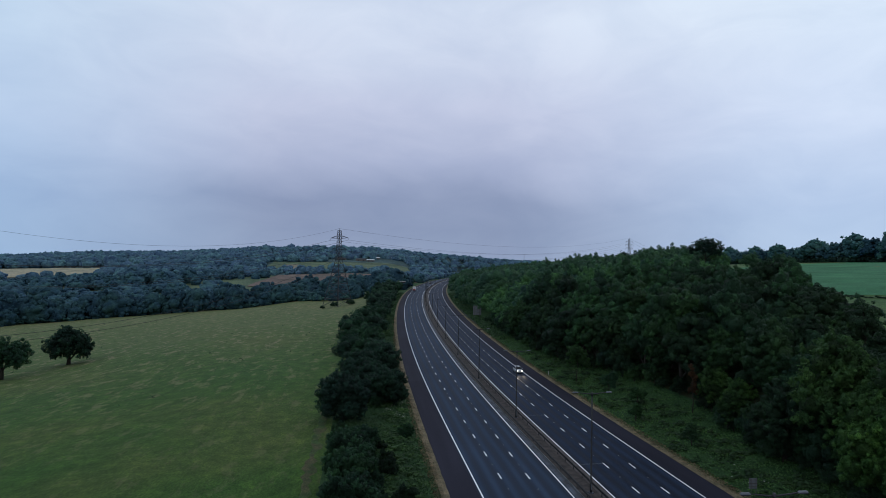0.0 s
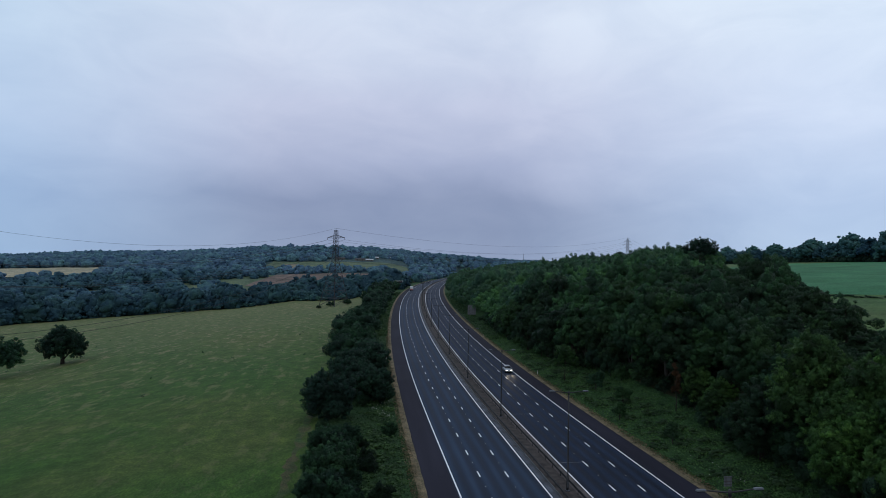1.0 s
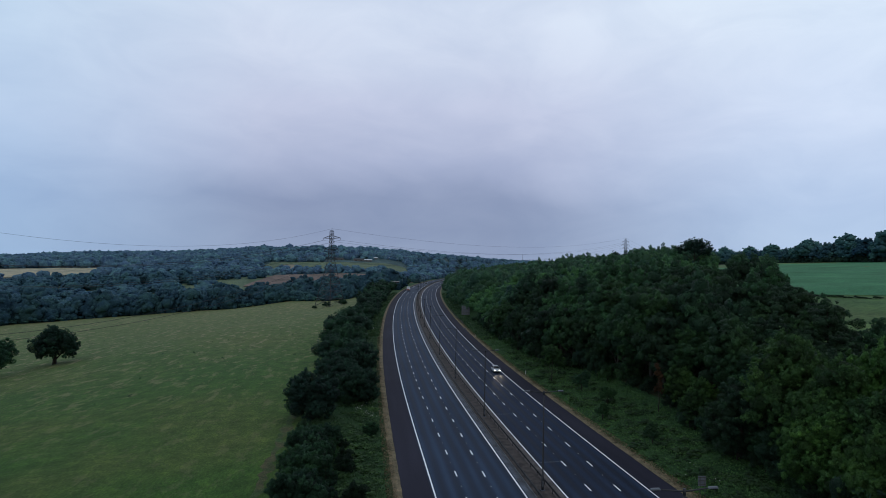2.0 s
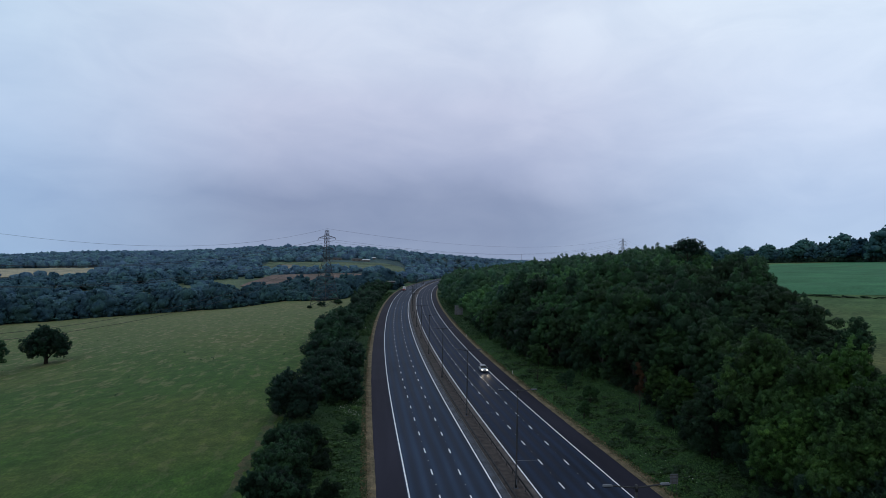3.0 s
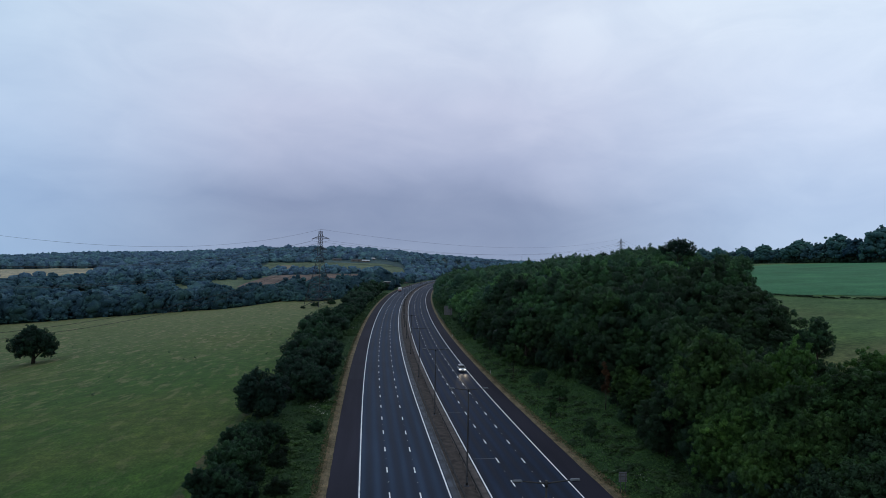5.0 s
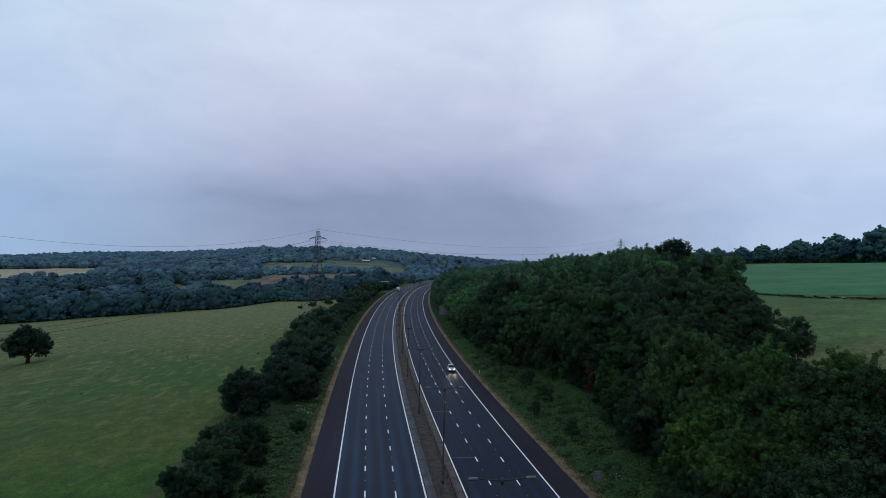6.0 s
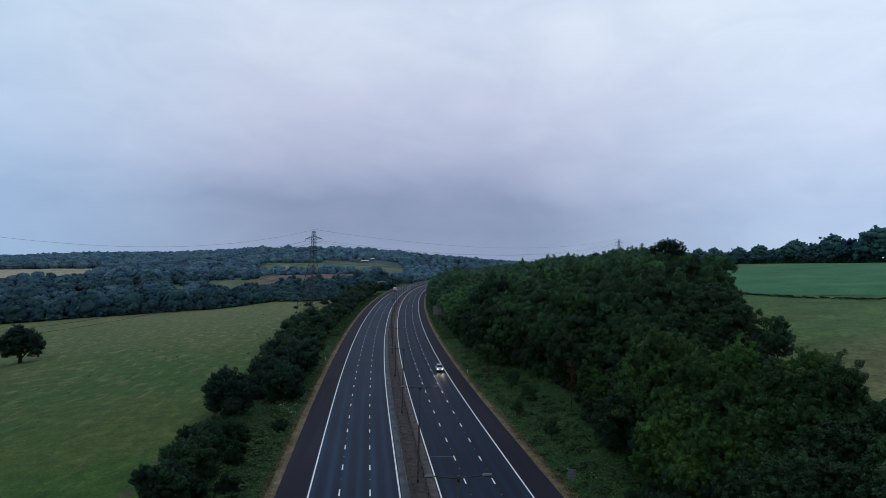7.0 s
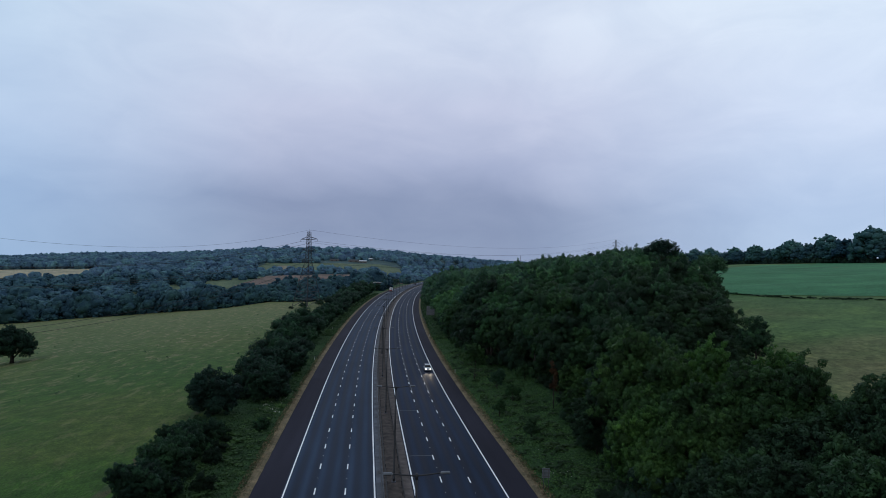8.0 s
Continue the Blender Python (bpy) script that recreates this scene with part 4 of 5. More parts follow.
# ---------------------------------------------------------------- overbridge beyond the bend
def overbridge():
    y = 1205
    x = float(xc(y)) + 46
    root = empty("overbridge", pose(x, y, 0, 0, 0, -9), "pale concrete road bridge far along the motorway", "bridge")
    bm = bmesh.new()
    box(bm, 0, 0, 17.0, 34, 9, 1.4, 0.1)
    part("deck", bm, CONCRETE, root)
    for s in (-1, 1):
        bm = bmesh.new()
        box(bm, 0, s * 4.6, 18.4, 34, 0.25, 1.3, 0.05)
        part("parapet", bm, WHITE_STEEL, root, "pale parapet")
    for px in (-12, 0, 12):
        bm = bmesh.new()
        box(bm, px, 0, -0.5, 1.4, 7, 17.5, 0.08)
        part("pier", bm, CONCRETE, root)


overbridge()


# ---------------------------------------------------------------- pylons and cables
def bar(bm, a, b, r):
    tube(bm, [a, b], r, 4, cap=False)


def pylon(x, y, tall, base, waist, arms, turn, label, steel=None, stout=1.0):
    steel = steel or LATTICE
    root = empty("pylon", pose(x, y, ground_z(x, y), 0, 0, turn), label, "pylon", "pylons of the power line")

    def half(z):
        k = tall * 0.62
        return base / 2 + (waist / 2 - base / 2) * min(1, z / k) if z < k else waist / 2 - 0.2 * waist * (z - k) / (tall - k)

    stops = [0, 0.10, 0.20, 0.30, 0.39, 0.47, 0.54, 0.60, 0.65, 0.70, 0.75, 0.80, 0.85, 0.90, 0.95, 1.0]
    zs = [tall * s for s in stops]
    for sx, sy in ((-1, -1), (1, -1), (1, 1), (-1, 1)):
        bm = bmesh.new()
        tube(bm, [(sx * half(z), sy * half(z), z - (0.5 if z == 0 else 0)) for z in zs], [(0.20 if z < tall * 0.6 else 0.15) * stout for z in zs], 4, cap=False)
        part("leg", bm, steel, root)
    for face in range(4):
        bm = bmesh.new()
        c, s = math.cos(face * math.pi / 2), math.sin(face * math.pi / 2)

        def at(a, z):
            return (c * a * half(z) - s * half(z), s * a * half(z) + c * half(z), z)
        for z0, z1 in zip(zs, zs[1:]):
            bar(bm, at(-1, z0), at(1, z1), (0.08 if z0 < tall * 0.6 else 0.10) * stout)
            bar(bm, at(1, z0), at(-1, z1), (0.08 if z0 < tall * 0.6 else 0.10) * stout)
            bar(bm, at(-1, z1), at(1, z1), 0.08 * stout)
        part("bracing", bm, steel, root)
    bm = bmesh.new()
    bar(bm, (0, 0, tall), (0, 0, tall + 1.5), 0.15)
    part("peak", bm, steel, root)
    tips = []
    for z, reach in arms:
        for s in (-1, 1):
            bm = bmesh.new()
            w = half(z)
            tip = (s * reach, 0, z + 0.3)
            for q in (-1, 1):
                bar(bm, (s * w, q * w, z), tip, 0.10 * stout)
                bar(bm, (s * w, q * w, z + 1.9), tip, 0.10 * stout)
                for f in (0.35, 0.68):
                    p = [s * w + (tip[0] - s * w) * f, q * w * (1 - f)]
                    bar(bm, (p[0], p[1], z + 0.3 * f), (p[0], p[1], z + 1.9 + (0.3 - 1.9) * f), 0.06 * stout)
            arm = part("crossarm", bm, steel, root)
            bm = bmesh.new()
            pts = [(s * reach, 0, z + 0.2 - 0.24 * k) for k in range(7)]
            tube(bm, pts, [0.06, 0.16, 0.1, 0.16, 0.1, 0.16, 0.06], 6)
            part("insulator", bm, GLASS_INS, arm)
            tips.append(root.matrix_basis @ Vector((s * reach, 0, z - 1.2)))
    tips.append(root.matrix_basis @ Vector((0, 0, tall + 1.4)))
    return tips


def cable(a, b, sag, r, label):
    bm = bmesh.new()
    a, b = Vector(a), Vector(b)
    n = 40
    pts = [a.lerp(b, k / n) - Vector((0, 0, 4 * sag * (k / n) * (1 - k / n))) for k in range(n + 1)]
    tube(bm, pts, r, 5)
    return tagged(part("power_cable", bm, CABLE), label, "cable", "overhead power cables")


P1 = pylon(-45.4, 338.6, 51.2, 14.2, 3.0, [(45.9, 8.0), (38.4, 6.4), (31.5, 5.8)], -41, "steel lattice pylon standing at the edge of the pasture", stout=1.3)
P2 = pylon(347, 736, 39.5, 8.0, 3.0, [(35.2, 4.6), (30.6, 5.4), (26.0, 4.6)], -26, "distant grey lattice pylon with three crossarms", PALE_LATTICE, 1.5)
FAR_END = Vector((-270, 50, 0))
ACROSS = Vector((0.756, -0.655, 0))
for k, (z, sag) in enumerate(((46, 21), (46, 21), (38, 22), (38, 22), (15, 26), (13, 26), (78, 29))):
    off = 0 if k == 6 else (7 if k % 2 else -7)
    cable(P1[k], FAR_END + ACROSS * off + Vector((0, 0, z)), sag, 0.045 if k == 6 else 0.085, "dark overhead conductor sagging across the pasture")
for k in range(7):
    cable(P1[k], P2[k], 13, 0.05, "thin overhead conductor strung towards the far hill")
for a in P2[:2] + P2[6:]:
    cable(a, a + Vector((260, 300, -6)), 10, 0.06, "thin overhead conductor beyond the far pylon")


# ---------------------------------------------------------------- woodland on the eastern bank
def inside(px, py, quad):
    hit = False
    for (ax, ay), (bx, by) in zip(quad, quad[1:] + quad[:1]):
        if (ay > py) != (by > py) and px < (bx - ax) * (py - ay) / (by - ay) + ax:
            hit = not hit
    return hit


def wood_front(y):
    return float(np.interp(y, [-70, -14, -6, 15, 33, 50, 62, 80, 110, 300, 900], [24, 25, 29, 29, 34, 33, 31, 27.5, 26, 24, 25]))


rng = random.Random(11)
WOOD = []
y = -72.0
while y < 860:
    step = 4.7 if y < -2 else 5.6 if y < 150 else 7.0 if y < 330 else 10.0
    lo, hi = wood_front(y), float(np.interp(y, WOOD_Y, WOOD_BACK)) - float(np.interp(y, [-5, 20], [4, 2]))
    if y > 330:
        hi = min(hi, lo + 120)
    u = lo + rng.uniform(0, 2)
    while u < hi:
        yy = y + rng.uniform(-0.42, 0.42) * step
        uu = u + rng.uniform(-0.3, 0.3) * step
        x = float(xc(yy)) + uu
        big = float(np.interp(uu, [20, 26, 32, 42, 56, 80, 120, 170], [0.8, 0.95, 1.15, 1.25, 1.05, 1.0, 1.12, 1.2])) * rng.uniform(0.78, 1.22)
        if y < 90:
            big *= float(np.interp(hi - uu, [0, 4, 13], [0.68, 0.82, 1.0] if y > 8 else [0.72, 0.86, 1.0]))
            # the field corner is edged with low young growth
            big *= 1.0 - (1.0 - float(np.interp(y, [-22, -12, 5, 15], [1.0, 0.72, 0.72, 1.0]))) * float(np.interp(hi - uu, [9, 17], [1.0, 0.0]))
        elif y < 215:
            big *= float(np.interp(hi - uu, [0, 8, 30], [0.55, 0.7, 1.0]))
        else:
            big *= float(np.interp(y, [215, 250, 360, 420], [1.0, 1.2, 1.2, 1.0]))
        WOOD.append((x, yy, uu, big * (1.0 if step < 6 else 1.08), rng.uniform(0, 6.28)))
        u += step * rng.uniform(0.85, 1.15)
    y += step
near_wood = sorted([w for w in WOOD if -50 < w[1] < 150 and w[1] > w[2] - 100], key=lambda w: w[1] + 0.55 * w[2])[:290]
near_set = set(near_wood)

kinds = []
for k in range(7):
    bright = k in (1, 4)
    mat = LEAF_BRIGHT if bright else LEAF_WOOD if k != 5 else LEAF_OAK
    kinds.append(make_tree("woodland_tree", "dense %s broadleaf tree in the roadside wood" % ("fresh green" if bright else "dark green"), "tree", "trees of the roadside wood",
                           100 + k, 9.6, 4.0, 58, 2000, 0.15, mat, 0.04, 1, 0.17, bottom=-0.7, point=0.36, core=0.66))
hero = []
for k in range(4):
    mat = LEAF_BRIGHT if k < 2 else LEAF_WOOD
    hero.append(make_tree("woodland_tree", "large %s broadleaf tree at the edge of the roadside wood" % ("fresh green" if k < 2 else "dark green"), "tree", "trees of the roadside wood",
                          120 + k, 9.6, 4.1, 72, 4100, 0.12, mat, 0.03, 1, 0.18, bottom=-0.7, point=0.42, core=0.62))
mids = []
for k in range(5):
    mat = LEAF_WOOD if k != 3 else LEAF_OAK
    mids.append(make_tree("woodland_tree", "dense dark green broadleaf tree in the roadside wood", "tree", "trees of the roadside wood",
                          140 + k, 9.6, 4.0, 40, 1000, 0.22, mat, 0.05, 1, 0.17, bottom=-0.6, point=0.36, core=0.70))
used = set()
for i, (x, yy, uu, s, a) in enumerate(near_wood):
    close = 2 if yy + 0.35 * uu < 14 else 1 if yy + 0.5 * uu < 46 else 0
    fam = (mids, kinds, hero)[close]
    j = i % len(fam)
    if close == 2:
        j = rng.choice([0, 1]) if -24 < yy < 12 and 22 < uu - 0.25 * yy < 46 and rng.random() < 0.75 else rng.choice([2, 3])
    m = pose(x, yy, ground_z(x, yy) - 0.1, 0, 0, math.degrees(a)) @ Matrix.Diagonal((s * 1.04, s * 1.04, s * rng.uniform(0.9, 1.18), 1))
    key = (close, j)
    if key in used:
        copy_thing(fam[j], m)
    else:
        used.add(key)
        fam[j].matrix_basis = m
for fam, close in ((hero, 2), (kinds, 1), (mids, 0)):
    for j, t in enumerate(fam):
        if (close, j) not in used:
            t.matrix_basis = pose(60 + 4 * j, 100, ground_z(60 + 4 * j, 100))

gen = np.random.default_rng(5)
LOD1 = [crown_arrays(gen, 0.8, 9.6, 4.1, 15, 50, 0.32, 1, bottom=-0.2, core=0.78, point=0.25, tufts=4) for _ in range(6)]
LOD2 = [crown_arrays(gen, 0.8, 9.6, 5.0, 9, 20, 0.5, 1, bottom=-0.3, core=0.9, point=0.2, tufts=3) for _ in range(6)]
BELT = [dome_arrays(gen, 11, 2, 140, 44) for _ in range(6)]
LOD3_LOW = [crown_arrays(gen, 0.0, 9.6, 5.0, 7, 20, 0.6, 1, bottom=-0.2, core=0.95) for _ in range(3)]
rest = [w for w in WOOD if w not in near_set]
behind = lambda w: w[1] < -50 or w[1] <= w[2] - 100
for name, mat, pick in (("woodland", LEAF_BULK, lambda i: i % 4 != 2), ("woodland", LEAF_OAK_BULK, lambda i: i % 4 == 2)):
    for lod, near in ((LOD1, True), (LOD2, False)):
        rows = [(x, yy, ground_z(x, yy) - 0.2, a, s, s * (0.9 + 0.3 * ((i * 37 % 11) / 11))) for i, (x, yy, uu, s, a) in enumerate(rest) if pick(i) and (yy < 230 and not behind((x, yy, uu))) == near]
        if rows:
            join_crowns(name, rows, lod, mat, "dense mixed green broadleaf woodland covering the bank", "woodland")

# trees that stand out above the wood
m = make_tree("emergent_tree", "tall open-crowned tree rising above the wood", "tree", "", 301, 22.0, 11.0, 42, 1900, 0.30, LEAF_DARK, 0.45, 1, 0.4, bottom=-0.3, point=0.3, core=0.74, tuft_size=0.7)
m.matrix_basis = pose(149.7, 221.5, ground_z(149.7, 221.5))
m = make_tree("emergent_tree", "round-topped tree rising above the wood's skyline", "tree", "", 302, 18.5, 5.2, 22, 900, 0.36, LEAF_DARK, 0.45, 1, 0.35, core=0.8, tuft_size=0.65)
m.matrix_basis = pose(146, 313, ground_z(146, 313))
for k, (x, yy, h, r) in enumerate([(121, 126, 13.0, 5.6), (172, 216, 13.2, 6.5), (160, 226, 15.0, 6.5)]):
    m = make_tree("emergent_tree", "full green tree standing at the top edge of the wood", "tree", "", 305 + k, h, r, 24, 1100, 0.32, LEAF_BULK, 0.3, 1, 0.35, bottom=-0.4, core=0.8, tuft_size=0.6)
    m.matrix_basis = pose(x, yy, ground_z(x, yy), 0, 0, 70 * k)
for k, (x, yy, h, r, mat, label) in enumerate([
        (21.6, 64, 8.8, 3.5, LEAF_BRIGHT, "round bushy young tree at the foot of the wood"), (20.4, 31, 3.4, 1.2, LEAF_WOOD, "slim young shrub on the grassy verge"),
        (22.2, 16, 3.2, 1.3, LEAF_WOOD, "slim young shrub on the grassy verge"), (24.5, 52, 4.5, 2.0, LEAF_OAK, "dark shrub at the edge of the wood"), (29.6, 28.6, 9.4, 1.0, LEAF_RUST, "russet-leaved sapling in front of the wood"),
        (25, 40, 3.6, 1.6, LEAF_WOOD, "low leafy shrub on the grassy verge")]):
    t = make_tree("shrub", label, "shrub", "", 320 + k, h, r, 14, 900, 0.17, mat, 0.06, 0, 0.08)
    t.matrix_basis = pose(x, yy, ground_z(x, yy), 0, 0, 40 * k)

# bare dead saplings at the wood's edge
for k, (x, yy, h) in enumerate([(33.2, -23, 7.5), (34.6, -22.5, 7.5), (36.0, -23.4, 8.5), (38.5, -23.5, 7)]):
    bm = bmesh.new()
    r = random.Random(k)
    tube(bm, [(0, 0, -0.3), (0.15, 0.1, h * 0.5), (r.uniform(-0.5, 0.5), 0.2, h)], [0.07, 0.05, 0.015], 6)
    for q in range(9):
        z = h * r.uniform(0.35, 0.9)
        a = r.uniform(0, 6.28)
        l = r.uniform(0.6, 1.7)
        tube(bm, [(0.1, 0.08, z), (math.cos(a) * l, math.sin(a) * l, z + l * 0.8)], [0.03, 0.008], 4, cap=False)
    t = tagged(part("dead_sapling", bm, DEAD_WOOD), "bare pale dead sapling among green trees", "tree", "dead saplings")
    t.matrix_basis = pose(x, yy, ground_z(x, yy))

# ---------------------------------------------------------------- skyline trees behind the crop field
oaks = [make_tree("hedgerow_oak", "broad dark oak in the hedgerow behind the crop field", "tree", "oaks on the skyline", 400 + k, 13, 6.6, 62, 1500, 0.22, LEAF_BELT_HAZE, 0.0, 1, 0.4, bottom=-0.7, point=0.15, core=0.84, tuft_size=0.9) for k in range(4)]
r = random.Random(8)
yy, k = 285.0, 0
while yy < 640:
    x = 372 - 0.06 * (yy - 285) + r.uniform(-4, 4)
    s = float(np.interp(yy, [285, 310, 335, 360, 420, 640], [1.75, 1.35, 1.05, 1.0, 0.8, 0.7])) * r.uniform(0.88, 1.12)
    m = pose(x, yy, ground_z(x, yy) - 0.3, 0, 0, r.uniform(0, 360)) @ Matrix.Diagonal((s * 1.05, s * 1.05, s, 1))
    if k < 4:
        oaks[k].matrix_basis = m
    else:
        copy_thing(oaks[k % 4], m)
    yy += r.uniform(7.5, 11.5)
    k += 1

rows = [(370 - 0.06 * (q * 2.6) + r.uniform(-2, 2), 262 + q * 2.6, ground_z(370 - 0.06 * q * 2.6, 262 + q * 2.6) - 3.6, r.uniform(0, 6), r.uniform(0.6, 0.9), r.uniform(0.75, 1.1)) for q in range(170)]
join_crowns("field_hedge", rows, LOD2[:3], LEAF_DARK_BULK, "thick dark hedge beneath the skyline oaks", "hedge")
# low hedge between crop and meadow
rows = []
for i in range(110):
    f = i / 109
    x, yy = 118 + 18 * f - 6 * math.sin(f * 3.1), 128 - 85 * f
    if r.random() < 0.8:
        rows.append((x, yy + r.uniform(-0.6, 0.6), ground_z(x, yy) - 0.2, r.uniform(0, 6), 0.24 * r.uniform(0.7, 1.2), 0.09 * r.uniform(0.6, 1.3)))
join_crowns("low_hedge", rows, LOD3_LOW, LEAF_OAK, "low ragged dark hedge between meadow and crop", "hedge")

# ---------------------------------------------------------------- western hedge
bush_kinds = [make_tree("hedge_shrub", label, "shrub", "shrubs of the western hedge", 500 + k, h, rad, 60 + 30 * (k == 3), 2200, 0.14, mat, 0.0, 1, 0.12, bottom=-0.9, point=0.0, core=0.8)
              for k, (label, h, rad, mat) in enumerate([
                  ("dense dark green hawthorn in the roadside hedge", 4.8, 3.3, LEAF_OAK), ("dense green shrub in the roadside hedge", 4.6, 3.0, LEAF_OAK),
                  ("leafy mid-green shrub in the roadside hedge", 4.2, 2.8, LEAF_WOOD), ("dark rounded thorn bush in the roadside hedge", 5.2, 3.4, LEAF_DARK)])]
far_bushes = [make_tree("hedge_shrub", "dense dark green thorn in the roadside hedge", "shrub", "shrubs of the western hedge", 520 + k, 4.8, 3.3, 30, 420, 0.27, mat, 0.0, 1, 0.12, bottom=-0.6, point=0.05, core=0.88) for k, mat in enumerate((LEAF_DARK, LEAF_OAK, LEAF_WOOD))]
r = random.Random(21)
HEDGE = [(-30.5, 35.0, 1.75, 3), (-24.6, 50, 1.0, 0), (-30.6, 24.5, 0.62, 2), (-20.6, 24.5, 0.55, 1), (-26.0, 2, 1.1, 1), (-28.6, 9.5, 1.05, 0), (-28.6, 3, 1.1, 0), (-26, -3.5, 1.15, 1), (-28.4, -6, 1.1, 0), (-25, -10, 1.05, 2),
         (-27.4, -13, 1.1, 1), (-29, -18, 1.1, 0), (-27, -19, 1.05, 1), (-24.0, 8, 0.98, 2), (-26.5, 14, 0.85, 1), (-29.8, 15, 0.85, 0), (-28.6, 20, 0.72, 2), (-24.4, 18, 0.6, 2), (-22.4, -2, 0.92, 2), (-22.2, -12, 0.9, 2), (-25.4, 23, 0.5, 2),
         (-27.6, 47, 0.95, 1), (-27.8, 24.5, 0.7, 1), (-26.6, 18.5, 0.75, 0), (-24.2, 12.5, 0.8, 2), (-24.6, 44, 0.65, 2), (-24.4, 56, 0.8, 1), (-34.6, 149, 1.5, 0), (-30.5, 153, 1.45, 3), (-33, 141, 1.0, 1)]
yy = 46.0
while yy < 400:
    thick = float(np.interp(yy, [46, 80, 120, 150, 400], [8, 9, 11, 8, 7]))
    n = 2 if yy < 250 else 3
    for q in range(n):
        HEDGE.append((-21.5 - float(np.interp(yy, [46, 120, 250], [0, 1.5, 3])) - thick * (q + r.uniform(0.15, 0.85)) / n, yy + r.uniform(-1.6, 1.6), float(np.interp(yy, [46, 60, 90, 120, 135, 300, 400], [0.85, 0.72, 0.72, 0.85, 0.9, 0.95, 1.3])) * r.choice((0.7, 0.85, 1.0, 1.1, 1.35)), r.randrange(4)))
    yy += 3.9 if yy < 140 else 5.0 if yy < 400 else 7.5
rows = []
for q in range(100):
    yy = 400 + 2.7 * q
    x = float(xc(yy)) - r.uniform(25, 44)
    rows.append((x, yy, ground_z(x, yy) - 0.3, r.uniform(0, 6), 0.7 * r.uniform(0.7, 1.2), 0.75 * r.uniform(0.7, 1.3)))
join_crowns("roadside_thicket", rows, LOD2, LEAF_OAK_BULK, "thick green trees and scrub along the far verge", "thicket")
for k, (u, yy, s, j) in enumerate(HEDGE):
    x = u + float(xc(yy))
    m = pose(x, yy, ground_z(x, yy) - 0.15, 0, 0, r.uniform(0, 360)) @ Matrix.Diagonal((s, s, s * r.uniform(0.9, 1.1), 1))
    if k < 4:
        order = [3, 0, 2, 1]
        bush_kinds[order[k]].matrix_basis = m
    elif yy < 80:
        copy_thing(bush_kinds[j], m)
    elif far_bushes[j % 3].location.length == 0:
        far_bushes[j % 3].matrix_basis = m
    else:
        copy_thing(far_bushes[j % 3], m)

# tall trees on the western verge before the bend
verge_trees = [make_tree("verge_tree", label, "tree", "tall trees by the western verge", 560 + k, 13, 6.2, 44, 1100, 0.32, mat, 0.0, 1, 0.25, bottom=-0.7, point=0.15, core=0.8, tuft_size=0.8)
               for k, (label, mat) in enumerate((("tall dark broadleaf tree beside the motorway verge", LEAF_DARK), ("tall green broadleaf tree beside the motorway verge", LEAF_OAK)))]
r2 = random.Random(14)
placed = 0
for k in range(34):
    yy = 196 + 9.5 * k
    if 205 < yy < 255 or 392 < yy < 440:
        continue
    u = -r2.uniform(25, 31) - (r2.uniform(4, 13) if k % 2 and yy > 330 else 0)
    s = float(np.interp(yy, [190, 260, 330, 420, 520], [0.66, 0.72, 0.85, 1.05, 0.85])) * r2.uniform(0.85, 1.15)
    x = u + float(xc(yy))
    m = pose(x, yy, ground_z(x, yy) - 0.3, 0, 0, r2.uniform(0, 360)) @ Matrix.Diagonal((s * 1.05, s * 1.05, s, 1))
    if placed < 2:
        verge_trees[placed].matrix_basis = m
    else:
        copy_thing(verge_trees[k % 2], m)
    placed += 1
for u, yy, s in ((-26.5, 262, 0.95), (-31.0, 272, 0.9), (-27, 247, 0.7), (-36, 404, 1.1), (-39, 425, 1.15)):
    x = u + float(xc(yy))
    copy_thing(verge_trees[0], pose(x, yy, ground_z(x, yy) - 0.3, 0, 0, 37 * u) @ Matrix.Diagonal((s * 1.05, s * 1.05, s, 1)))

# understorey along the foot of the wood
yy = -24.0
while yy < 190:
    u = wood_front(yy) - r.uniform(-2.2, 1.0)
    x = u + float(xc(yy))
    s = r.uniform(0.8, 1.45) * (0.7 if 8 < yy < 50 else 1.0)
    copy_thing(far_bushes[r.choice((1, 2, 2))], pose(x, yy, ground_z(x, yy) - 0.2, 0, 0, r.uniform(0, 360)) @ Matrix.Diagonal((s * 0.9, s * 0.9, s * r.uniform(0.8, 1.3), 1)))["group"] = "shrubs at the foot of the wood"
    yy += r.uniform(1.5, 3.0)

# ---------------------------------------------------------------- oaks in the pasture
t = make_tree("field_oak", "solitary full-crowned oak standing in the pasture", "tree", "oaks in the pasture", 601, 13.4, 8.9, 110, 5600, 0.21, LEAF_DARK, 0.06, 1, 0.55, bottom=-0.75, point=0.22, core=0.78)
t.matrix_basis = pose(-129, 153, ground_z(-129, 153))
t = make_tree("field_oak", "spreading oak with open layered boughs in the pasture", "tree", "oaks in the pasture", 602, 12.5, 8.8, 60, 4200, 0.22, LEAF_DARK, 0.05, 1, 0.5, bottom=-0.5, point=0.1, core=0.66)
t.matrix_basis = pose(-137.5, 130, ground_z(-137.5, 130), 0, 0, 70)


